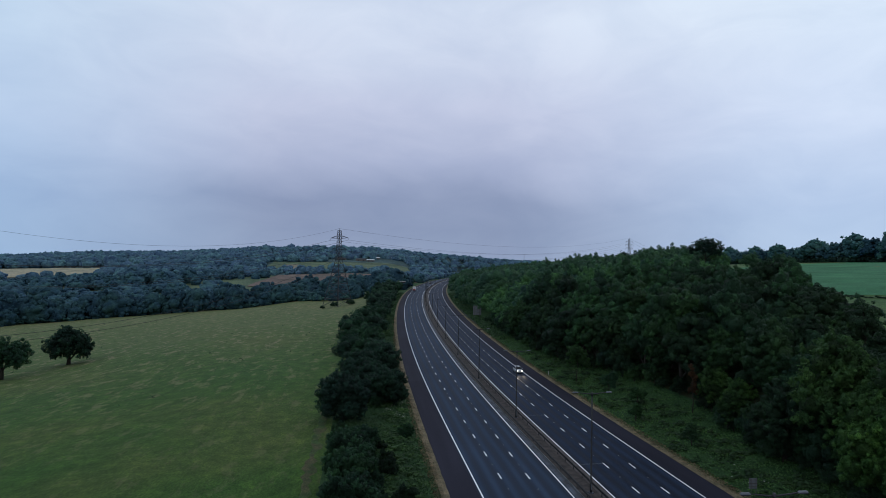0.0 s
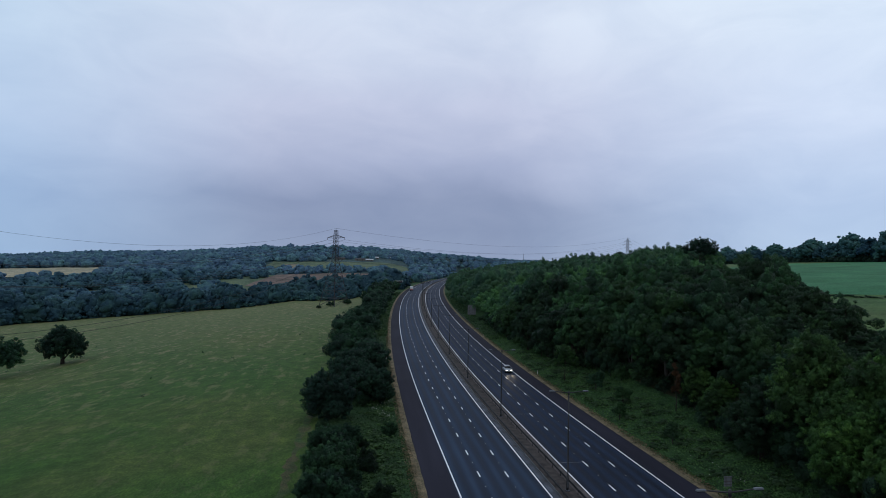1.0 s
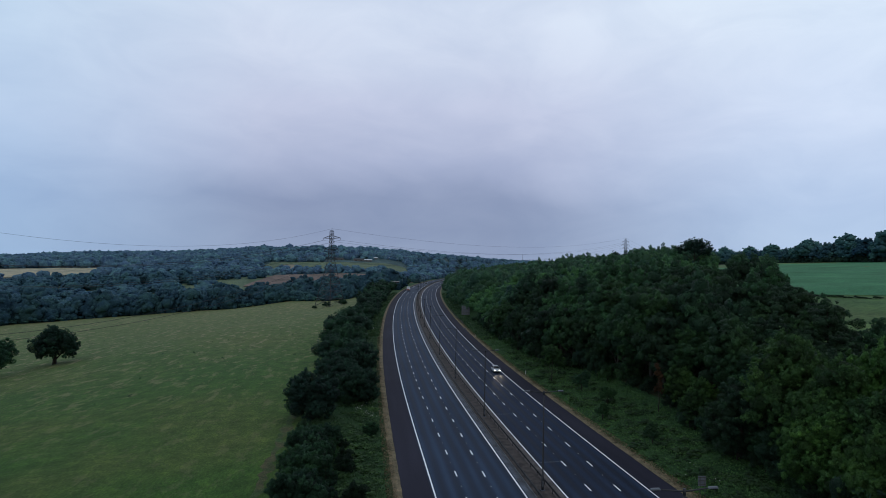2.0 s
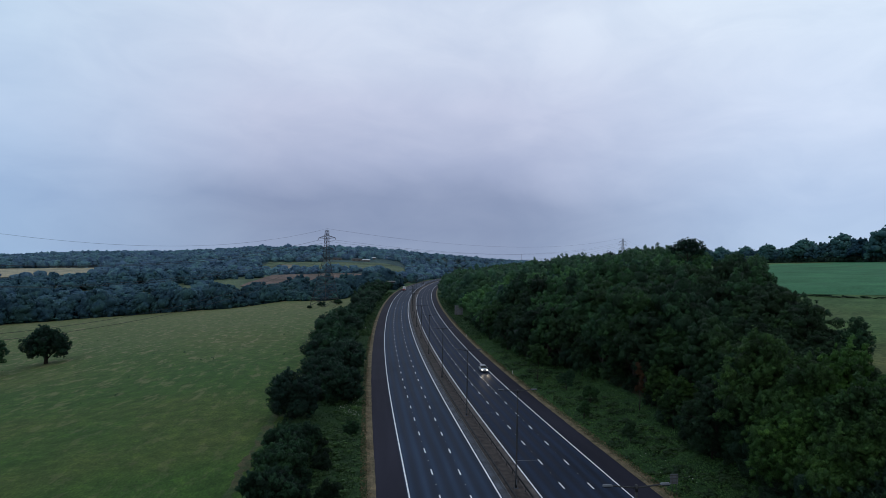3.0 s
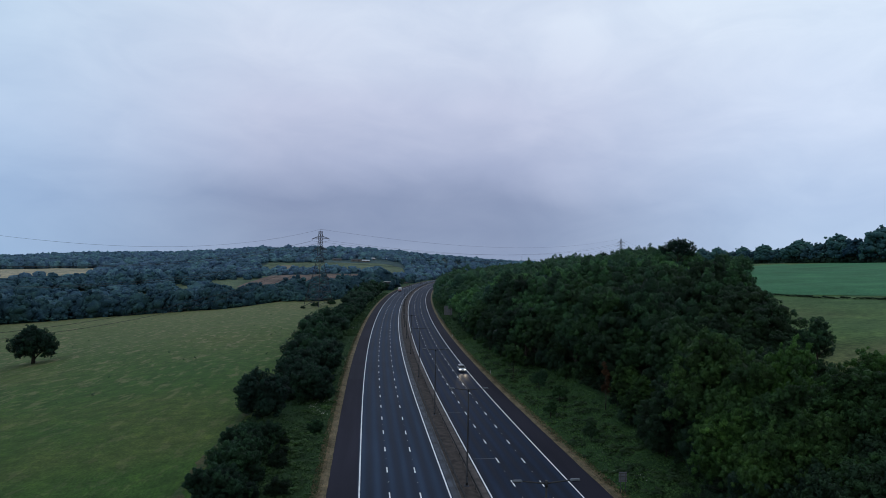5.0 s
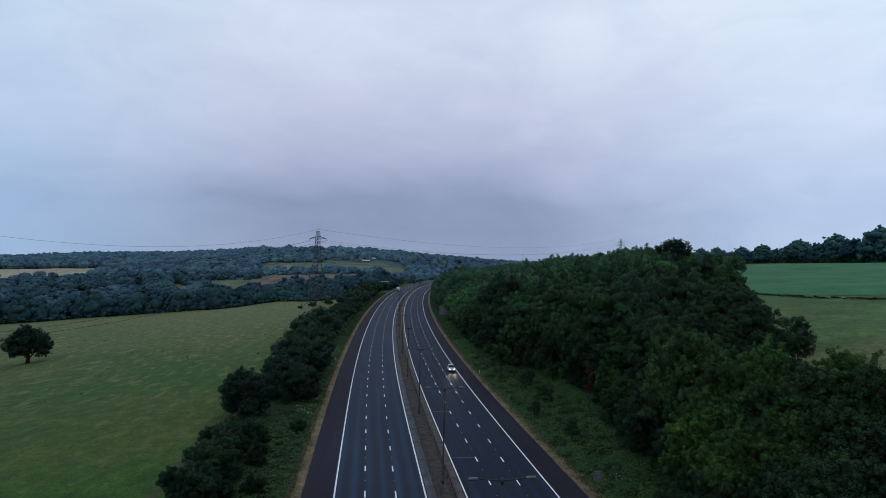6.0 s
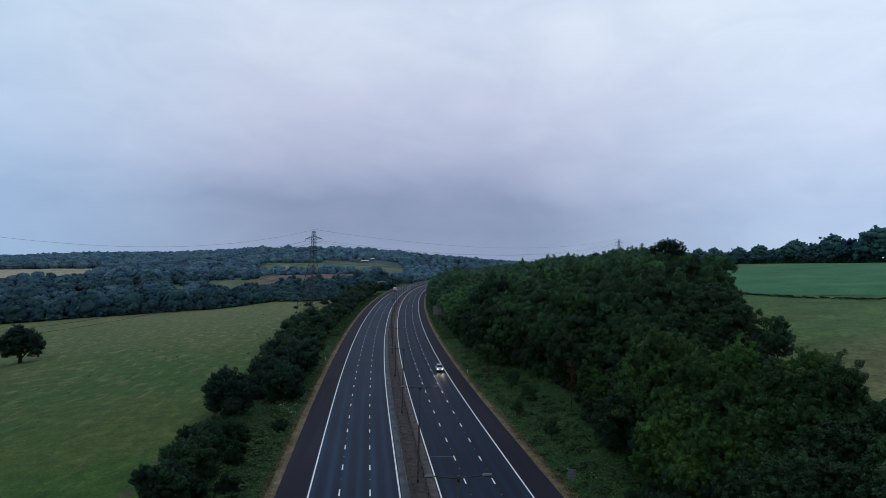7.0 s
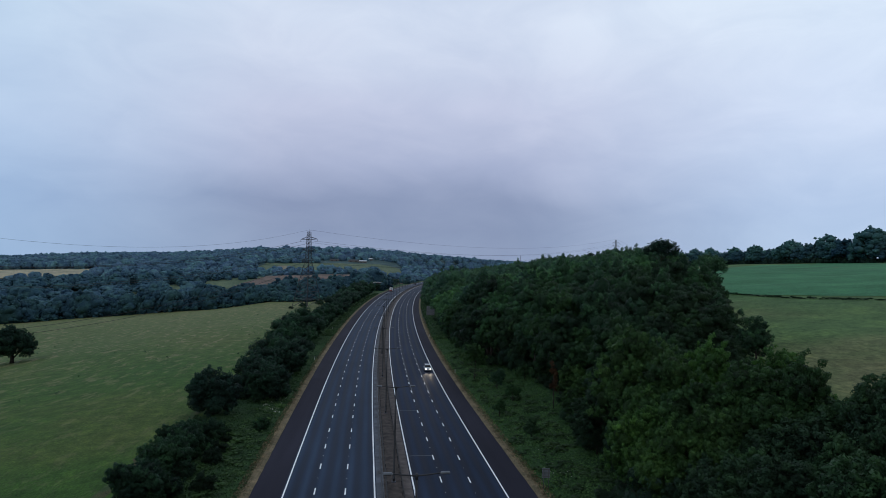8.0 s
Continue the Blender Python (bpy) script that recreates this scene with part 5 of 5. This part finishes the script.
# ---------------------------------------------------------------- verge scrub, tufts and flowers
def scrub(name, bounds, count, size, mat, label, seed, lift=0.9, category="undergrowth", lumpy=0.25):
    g = np.random.default_rng(seed)
    (u0, u1), (ya, yb) = bounds
    yv = ya + (yb - ya) * g.random(count) ** 1.5
    uv = g.uniform(u0, u1, count)
    x = uv + xc(yv)
    h = np.clip(0.5 + 0.5 * np.sin(x * lumpy * 2.1 + 0.7 * np.sin(yv * lumpy)) * np.sin(yv * lumpy * 1.7 + x * 0.3), 0, 1)
    edge = np.minimum(np.abs(uv - u0), np.abs(uv - u1))
    z = height(x, yv) + 0.04 + lift * h * g.uniform(0.3, 1.0, count) * np.clip(edge / 1.5, 0.1, 1)
    p = np.stack([x, yv, z], axis=1)
    v, f = leaf_quads(g, p, np.tile([0, 0, 1.0], (count, 1)), size, 0.65)
    ob = poly_part(name, v, f, mat)
    return tagged(ob, label, category, kind="stuff")


MOUND = [crown_arrays(gen, -0.35, 0.95, 1.25, 8, 48, 0.15, 1, bottom=-0.3, core=0.85, point=0.0) for _ in range(6)]
for (u0, u1), (ya, yb), count, label in (((-27, -18.8), (-22, 75), 270, "leafy bramble mounds on the verge"), ((19, 30), (-30, 110), 340, "leafy bramble mounds below the wood")):
    rows = []
    for k in range(count):
        yy, u = ya + (yb - ya) * r.random() ** 1.3, r.uniform(u0, u1)
        x, s = u + float(xc(yy)), r.uniform(0.5, 1.25) * float(np.interp(min(u - u0, u1 - u), [0, 2], [0.5, 1.0]))
        rows.append((x, yy, ground_z(x, yy) - 0.05, r.uniform(0, 6.28), s * 1.35, s * r.uniform(0.4, 0.8)))
    join_crowns("bramble_mounds", rows, MOUND, LEAF_SCRUB, label, "undergrowth")
scrub("bramble_scrub", ((-31.5, -18.3), (-20, 160)), 30000, 0.15, LEAF_SCRUB, "tangled green bramble and nettles on the verge", 31, 0.75)
scrub("bramble_scrub", ((18.4, 32.5), (-25, 150)), 34000, 0.15, LEAF_SCRUB, "tangled green bramble and nettles below the wood", 32, 0.8)
scrub("bramble_scrub", ((-23, -18.3), (150, 420)), 7000, 0.3, LEAF_SCRUB, "green verge growth beside the shoulder", 33, 0.6)
scrub("bramble_scrub", ((18.4, 25), (140, 420)), 7000, 0.3, LEAF_SCRUB, "green verge growth beside the shoulder", 34, 0.6)
scrub("cow_parsley", ((-23.5, -19.2), (36, 56)), 260, 0.09, BLOSSOM, "scattered white umbels flowering on the verge", 35, 0.9, "wildflowers")
scrub("cow_parsley", ((20, 24), (-2, 12)), 50, 0.09, BLOSSOM, "scattered white umbels flowering on the verge", 36, 0.9, "wildflowers")
scrub("dry_tussocks", ((-18.9, -17.1), (-20, 220)), 15000, 0.11, DRY, "dry straw-coloured grass along the shoulder edge", 37, 0.25, "grass")
scrub("dry_tussocks", ((17.2, 18.9), (-20, 220)), 15000, 0.11, DRY, "dry straw-coloured grass along the shoulder edge", 38, 0.25, "grass")
scrub("median_litter", ((-0.85, 0.85), (-25, 200)), 2600, 0.10, BARK, "dark leaf litter and soil clods between the crash barriers", 40, 0.12, "debris")
scrub("median_weeds", ((-0.8, 0.8), (-20, 160)), 2200, 0.09, DRY, "sparse dry weeds between the crash barriers", 39, 0.1, "grass")

# dark thistle clumps in the pasture
g = np.random.default_rng(77)
tv, tf, n0 = [], [], 0
for k in range(90):
    x, yy = g.uniform(-230, -42), g.uniform(60, 370)
    z = ground_z(x, yy)
    s = g.uniform(0.2, 0.6)
    m = 12
    p = np.stack([g.normal(x, s * 0.4, m), g.normal(yy, s * 0.4, m), z + g.uniform(0.05, s * 1.1, m)], axis=1)
    v, f = leaf_quads(g, p, np.tile([0, 0, 0.4], (m, 1)), 0.28 * s + 0.06, 1.0)
    tv.append(v)
    tf.append(f + n0)
    n0 += len(v)
tagged(poly_part("thistle_clumps", np.concatenate(tv), np.concatenate(tf), LEAF_DARK), "scattered small dark thistle clumps in the pasture", "weeds", kind="stuff")
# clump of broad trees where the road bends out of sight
t = make_tree("broad_tree", "broad pale green tree where the motorway bends away", "tree", "", 610, 17, 13, 40, 900, 0.8, LEAF_FAR_GREEN_HAZE, 0.0, 1, 0.5, bottom=-0.6)
t.matrix_basis = pose(86, 1085, ground_z(86, 1085) - 0.4)
# bushes at the foot of the pylon
for k, (x, yy, s) in enumerate([(-47.5, 334, 0.8), (-36.5, 335, 0.9), (-55, 330, 0.5)]):
    copy_thing(far_bushes[1], pose(x, yy, ground_z(x, yy) - 0.2, 0, 0, 50 * k) @ Matrix.Diagonal((s * 1.2, s * 1.2, s, 1)))

# ---------------------------------------------------------------- far trees
NEARER = [dome_arrays(gen, 9, 1, 50, 30) for _ in range(8)]
LOD3 = [dome_arrays(gen, 5, 1, 0, 5) for _ in range(8)]
r = random.Random(55)
edge_rows = []
x = -640.0
while x < -30:
    yy = float(np.interp(x, [-640, -260, -180, -62, -30], [250, 338, 396, 392, 400]))
    for q in range(2):
        s = r.choice((0.9, 1.15, 1.4, 1.7, 1.95)) * r.uniform(0.9, 1.1) * (0.85 if x > -120 else 1.0)
        px, py = x + r.uniform(-4, 4), yy + 3 + q * 11 + r.uniform(-3, 3)
        edge_rows.append((px, py, ground_z(px, py) - 1.6, r.uniform(0, 6.28), s, s * r.uniform(0.85, 1.2)))
    x += r.uniform(6, 10)
hedge_rows = []
x = -640.0
while x < -40:
    yy = float(np.interp(x, [-640, -260, -180, -62, -30], [250, 338, 396, 392, 400])) + 1
    hedge_rows.append((x, yy + r.uniform(-1, 1), ground_z(x, yy) - 0.8, r.uniform(0, 6.28), r.uniform(0.55, 0.85), r.uniform(0.3, 0.55)))
    x += 4.5
join_crowns("pasture_hedge", hedge_rows, LOD2, LEAF_BELT_HAZE, "dark overgrown hedge under the belt of trees", "hedge")
join_crowns("tree_belt", edge_rows, BELT, LEAF_BELT_HAZE, "belt of dark trees along the pasture's far edge", "tree belt")

FARM = [(36, 1185), (-17, 1137), (-76, 1165), (-36, 1145), (-4, 1180), (-139, 1232)]
quads = [c for _, c, _, _, _ in FIELDS]
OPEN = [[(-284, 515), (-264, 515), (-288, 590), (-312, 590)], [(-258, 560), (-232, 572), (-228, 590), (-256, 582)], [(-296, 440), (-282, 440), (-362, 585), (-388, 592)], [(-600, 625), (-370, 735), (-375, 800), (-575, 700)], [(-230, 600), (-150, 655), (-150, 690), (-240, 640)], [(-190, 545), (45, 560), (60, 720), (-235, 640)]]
far_rows = []
for i in range(196):
    for j in range(110):
        px = -1500 + 14.5 * i + r.uniform(-8, 8)
        py = 425 + 12.5 * j * (1 + j / 220) + r.uniform(-6, 6)
        u = px - float(xc(py))
        ax, ay = px + 15, py + 72
        dist, side = math.hypot(ax, ay), ax / ay
        if (abs(u) < 24 and py < 1215) or not -0.72 < side < 0.5 or dist > 1620 or (u > 0 and py < 880):
            continue
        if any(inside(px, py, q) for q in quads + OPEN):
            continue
        clump = noise.noise(Vector((px * 0.008, py * 0.011, 3.0))) + 0.5 * noise.noise(Vector((px * 0.03, py * 0.03, 9.0)))
        if (dist < 1250 and clump < -0.62 or dist < 820 and clump < -0.22) and abs(u) > 70:
            continue
        if dist < 800 and (i + j) % 2:
            continue
        if dist < 1250 and any(abs(px - bx) < 26 and -75 < py - by < 10 for bx, by in FARM):
            continue
        s = (1.5 if dist < 800 else 1.0) * r.choice((0.7, 0.9, 1.0, 1.1, 1.35)) * r.uniform(0.9, 1.1) * (1.3 if dist > 1050 else 1.0)
        if dist > 1300:
            # an even canopy along the crest, with taller trees about the farm
            s = 1.32 * r.uniform(0.88, 1.12) * (r.choice((1.0, 1.2, 1.5)) if -0.2 < side < 0.02 and r.random() < 0.4 else 1.0)
        far_rows.append((px, py, ground_z(px, py) - (3.2 if dist > 1250 else 1.5), r.uniform(0, 6.28), s * r.uniform(1.1, 1.4), s * r.uniform(0.85, 1.15)))
valley = [w for w in far_rows if math.hypot(w[0] + 15, w[1] + 72) < 860]
far_rows = [w for w in far_rows if math.hypot(w[0] + 15, w[1] + 72) >= 860]
r.shuffle(valley)
close = [w for w in valley if math.hypot(w[0] + 15, w[1] + 72) < 640 and w[0] > -150]
valley = [w for w in valley if w not in close]
for rows, mat in ((valley[::2], LEAF_VALLEY_HAZE), (valley[1::2], LEAF_VALLEY_GREEN_HAZE), (close, LEAF_BELT_HAZE)):
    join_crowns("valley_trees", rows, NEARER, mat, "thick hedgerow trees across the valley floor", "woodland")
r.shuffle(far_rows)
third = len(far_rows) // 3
for rows, mat in ((far_rows[:third], LEAF_FAR_HAZE), (far_rows[third:2 * third], LEAF_FAR_GREEN_HAZE), (far_rows[2 * third:], LEAF_FAR_HAZE)):
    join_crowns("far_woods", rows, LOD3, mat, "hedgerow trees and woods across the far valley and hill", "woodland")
# line of the farthest ridge, blue from the haze painted into its leaves
far2 = []
for i in range(260):
    a = -0.1 + 0.62 * i / 260
    d = 2600 + r.uniform(-60, 60)
    px, py = -15 + d * math.sin(a), -72 + d * math.cos(a)
    far2.append((px, py, 27 + 16 * math.sin(i * 0.05) * 0.4 + r.uniform(-3, 3), r.uniform(0, 6), 3.2, 3.0))
join_crowns("far_ridge", far2, LOD3, LEAF_FAR_HAZE, "wooded ridge on the horizon", "woodland")

# mast on the horizon
bm = bmesh.new()
tube(bm, [(0, 0, -10), (0, 0, 40)], [0.7, 0.35], 6)
tagged(part("radio_mast", bm, LATTICE), "thin grey mast on the far ridge", "mast").matrix_basis = pose(470, 1750, 35)


# ---------------------------------------------------------------- farm on the hill
def barn(x, y, w, d, h, turn, wall, roof, label):
    root = empty("barn", pose(x, y, ground_z(x, y), 0, 0, turn), label, "building", "farm buildings")
    bm = bmesh.new()
    box(bm, 0, 0, -1.5, w, d, h + 1.5)
    part("wall", bm, wall, root)
    bm = bmesh.new()
    v = [bm.verts.new(p) for p in ((-w / 2 - 0.4, -d / 2 - 0.4, h), (w / 2 + 0.4, -d / 2 - 0.4, h), (w / 2 + 0.4, d / 2 + 0.4, h), (-w / 2 - 0.4, d / 2 + 0.4, h), (-w / 2 - 0.4, 0, h + d * 0.28), (w / 2 + 0.4, 0, h + d * 0.28))]
    for f in ((0, 1, 5, 4), (2, 3, 4, 5), (0, 4, 3), (1, 2, 5), (3, 2, 1, 0)):
        bm.faces.new([v[k] for k in f])
    part("roof", bm, roof, root)
    for k in (-1, 1):
        bm = bmesh.new()
        box(bm, k * w * 0.25, -d / 2 - 0.05, 0, w * 0.14, 0.1, h * 0.7)
        part("door", bm, POST_STEEL, root)


for (x, y), w, d, h, turn, wall, roof in zip(FARM, (19, 15, 18, 20, 12, 16), (8, 7, 7, 8, 7, 8), (3.0, 2.6, 2.6, 2.8, 2.8, 3.4), (-6, 3, 5, -4, 8, 10), (WALL_PALE,) * 6, (ROOF_PALE, ROOF_PALE, ROOF_DARK, ROOF_DARK, ROOF_PALE, ROOF_PALE)):
    barn(x, y, w, d, h, turn, wall, roof, "low farm building with a %s roof" % ("pale metal" if roof is ROOF_PALE else "dark slate"))


# ---------------------------------------------------------------- vehicles
def wheel(parent, x, y, r, w):
    bm = bmesh.new()
    tube(bm, [(x - w / 2, y, r), (x - w * 0.42, y, r), (x + w * 0.42, y, r), (x + w / 2, y, r)], [r * 0.92, r, r, r * 0.92], 18)
    tyre = part("wheel", bm, RUBBER, parent)
    bm = bmesh.new()
    tube(bm, [(x - w / 2 - 0.01, y, r), (x + w / 2 + 0.01, y, r)], r * 0.58, 12)
    part("rim", bm, STEEL, tyre)


def loft(bm, rings):
    rows = [[bm.verts.new(p) for p in ring] for ring in rings]
    for a, b in zip(rows, rows[1:]):
        for k in range(len(a)):
            bm.faces.new((a[k], a[(k + 1) % len(a)], b[(k + 1) % len(b)], b[k]))
    bm.faces.new(rows[0][::-1])
    bm.faces.new(rows[-1])
    return bm


def car(m, paint, label, lit):
    """A hatchback that points along its own -y."""
    root = empty("car", m, label, "car")
    bm = bmesh.new()

    def ring(y, w, z0, z1):
        return [(-w, y, z0), (-w * 1.0, y, (z0 + z1) / 2), (-w * 0.9, y, z1), (w * 0.9, y, z1), (w, y, (z0 + z1) / 2), (w, y, z0)]
    loft(bm, [ring(-2.05, 0.70, 0.32, 0.62), ring(-1.95, 0.82, 0.25, 0.78), ring(-1.2, 0.88, 0.22, 0.95), ring(-0.7, 0.89, 0.22, 1.02), ring(1.2, 0.89, 0.22, 1.05), ring(1.9, 0.86, 0.25, 1.0), ring(2.05, 0.78, 0.35, 0.85)])
    bmesh.ops.bevel(bm, geom=[e for e in bm.edges], offset=0.035, segments=2, affect="EDGES")
    body = part("body", bm, paint, root, soft=True)
    bm = bmesh.new()
    loft(bm, [[(-0.80, -0.95, 0.98), (0.80, -0.95, 0.98), (0.84, 1.85, 1.0), (-0.84, 1.85, 1.0)], [(-0.66, -0.15, 1.47), (0.66, -0.15, 1.47), (0.68, 1.5, 1.49), (-0.68, 1.5, 1.49)]])
    bmesh.ops.bevel(bm, geom=[e for e in bm.edges], offset=0.05, segments=2, affect="EDGES")
    part("glasshouse", bm, GLASS, root, "dark tinted windows", soft=True)
    bm = bmesh.new()
    box(bm, 0, 0.7, 1.46, 1.36, 1.75, 0.06, 0.025)
    part("roof", bm, paint, root)
    for s in (-1, 1):
        bm = bmesh.new()
        tube(bm, [(s * 0.82, -0.92, 1.0), (s * 0.67, -0.14, 1.48)], 0.035, 6)
        part("pillar", bm, paint, root)
        bm = bmesh.new()
        box(bm, s * 0.60, -2.02, 0.62, 0.34, 0.12, 0.16, 0.03)
        part("headlight", bm, HEADLIGHT if lit else GLASS, root, "lit white headlight" if lit else "")
        bm = bmesh.new()
        box(bm, s * 0.70, 2.0, 0.72, 0.22, 0.1, 0.2, 0.03)
        part("tail_lamp", bm, TAIL, root)
        bm = bmesh.new()
        box(bm, s * 1.0, -0.75, 0.98, 0.18, 0.12, 0.13, 0.03)
        part("door_mirror", bm, paint, root)
        for yy in (-1.3, 1.3):
            wheel(root, s * 0.80, yy, 0.31, 0.2)
    bm = bmesh.new()
    box(bm, 0, -2.06, 0.40, 1.0, 0.08, 0.16, 0.02)
    part("grille", bm, GLASS, root)
    bm = bmesh.new()
    box(bm, 0, -2.10, 0.42, 0.5, 0.02, 0.1)
    part("plate", bm, WHITE_STEEL, root)
    return root


def lorry(m, paint, trim, label, long=8.6):
    """A rigid box lorry that points along its own -y; the box's back end is at y = 0."""
    root = empty("lorry", m, label, "lorry")
    bm = bmesh.new()
    box(bm, 0, -long / 2, 1.05, 2.5, long, 2.85, 0.05)
    box_ob = part("cargo_box", bm, paint, root, "smooth white box body")
    bm = bmesh.new()
    for s in (-1, 1):
        box(bm, s * 1.23, -long / 2, 3.86, 0.07, long, 0.06)
    part("roof_rail", bm, STEEL, box_ob)
    for s in (-1, 1):
        bm = bmesh.new()
        box(bm, s * 0.61, 0.03, 1.1, 1.18, 0.05, 2.7, 0.02)
        door = part("rear_door", bm, paint, root)
        if trim is VAN_RED:
            bm = bmesh.new()
            box(bm, s * 0.61, 0.065, 1.12, 1.16, 0.02, 0.9)
            part("colour_band", bm, trim, door, "red band")
        bm = bmesh.new()
        tube(bm, [(s * 0.2, 0.08, 1.15), (s * 0.2, 0.08, 3.7)], 0.02, 6)
        part("locking_bar", bm, STEEL, door)
        bm = bmesh.new()
        box(bm, s * 1.0, 0.02, 0.72, 0.35, 0.1, 0.16, 0.02)
        part("tail_lamp", bm, TAIL, root)
    c = -long - 1.15
    bm = bmesh.new()
    loft(bm, [[(-1.15, c + 1.0, 0.55), (1.15, c + 1.0, 0.55), (1.15, c - 0.9, 0.5), (-1.15, c - 0.9, 0.5)], [(-1.17, c + 1.0, 1.7), (1.17, c + 1.0, 1.7), (1.15, c - 0.95, 1.55), (-1.15, c - 0.95, 1.55)],
              [(-1.1, c + 1.0, 2.75), (1.1, c + 1.0, 2.75), (1.05, c - 0.65, 2.7), (-1.05, c - 0.65, 2.7)]])
    bmesh.ops.bevel(bm, geom=[e for e in bm.edges], offset=0.06, segments=2, affect="EDGES")
    cab = part("cab", bm, paint, root, soft=True)
    bm = bmesh.new()
    loft(bm, [[(-1.1, c + 0.98, 2.74), (1.1, c + 0.98, 2.74), (1.0, c - 0.45, 2.72), (-1.0, c - 0.45, 2.72)], [(-1.05, c + 0.98, 3.75), (1.05, c + 0.98, 3.75), (0.85, c + 0.5, 3.6), (-0.85, c + 0.5, 3.6)]])
    part("wind_deflector", bm, paint, root)
    bm = bmesh.new()
    loft(bm, [[(-1.05, c - 0.955, 1.62), (1.05, c - 0.955, 1.62), (1.05, c - 0.99, 1.62), (-1.05, c - 0.99, 1.62)], [(-0.98, c - 0.70, 2.6), (0.98, c - 0.70, 2.6), (0.98, c - 0.74, 2.6), (-0.98, c - 0.74, 2.6)]])
    part("windscreen", bm, GLASS, cab)
    for s in (-1, 1):
        bm = bmesh.new()
        box(bm, s * 1.15, c - 0.2, 1.65, 0.06, 0.95, 0.8, 0.02, (1, 0.85))
        part("side_window", bm, GLASS, cab)
        bm = bmesh.new()
        box(bm, s * 1.38, c - 0.85, 1.75, 0.12, 0.16, 0.6, 0.04)
        part("mirror", bm, POST_STEEL, cab)
        bm = bmesh.new()
        box(bm, s * 0.85, c - 0.97, 0.65, 0.4, 0.08, 0.22, 0.03)
        part("headlight", bm, GLASS, cab)
        bm = bmesh.new()
        box(bm, s * 1.18, -long * 0.52, 0.5, 0.05, long * 0.42, 0.5, 0.01)
        part("side_guard", bm, STEEL, root)
        for yy in (-1.9, c + 0.05):
            wheel(root, s * 1.03, yy, 0.48, 0.32)
    bm = bmesh.new()
    box(bm, 0, -long / 2 - 0.5, 0.75, 0.9, long + 1.5, 0.28, 0.02)
    part("chassis", bm, POST_STEEL, root)
    return root


car(pose(12.0, 80.5, float(road_z(80.5)) + 0.004, 0, 0, -1), SILVER, "silver hatchback with its headlights lit on the motorway", True)
for s in (-0.6, 0.6):
    lamp = new("headlight_beam", bpy.data.lights.new("headlight_beam", "SPOT"))
    lamp.data.energy, lamp.data.spot_size, lamp.data.spot_blend, lamp.data.color, lamp.data.shadow_soft_size = 260, radians(38), 0.8, (1.0, 0.86, 0.66), 0.05
    lamp.matrix_world = look((12.0 + s, 78.3, 0.95), (12.0 + s * 1.3, 66, 0.08))
lorry(pose(11.4, -21.0, 0.004), VAN_WHITE, STEEL, "white rigid box lorry heading down the motorway")
y_t = 450
lorry(pose(float(xc(y_t)) - 11.4, y_t, float(road_z(y_t)) + 0.004, 0, 0, 180 - 7.4), VAN_WHITE, VAN_RED, "white box lorry with red-banded rear doors driving away", 7.5)
car(pose(float(xc(690)) - 7.7, 690, float(road_z(690)) + 0.004, 0, 0, 180 - 7), DARK_PAINT, "small dark car far along the motorway", False)
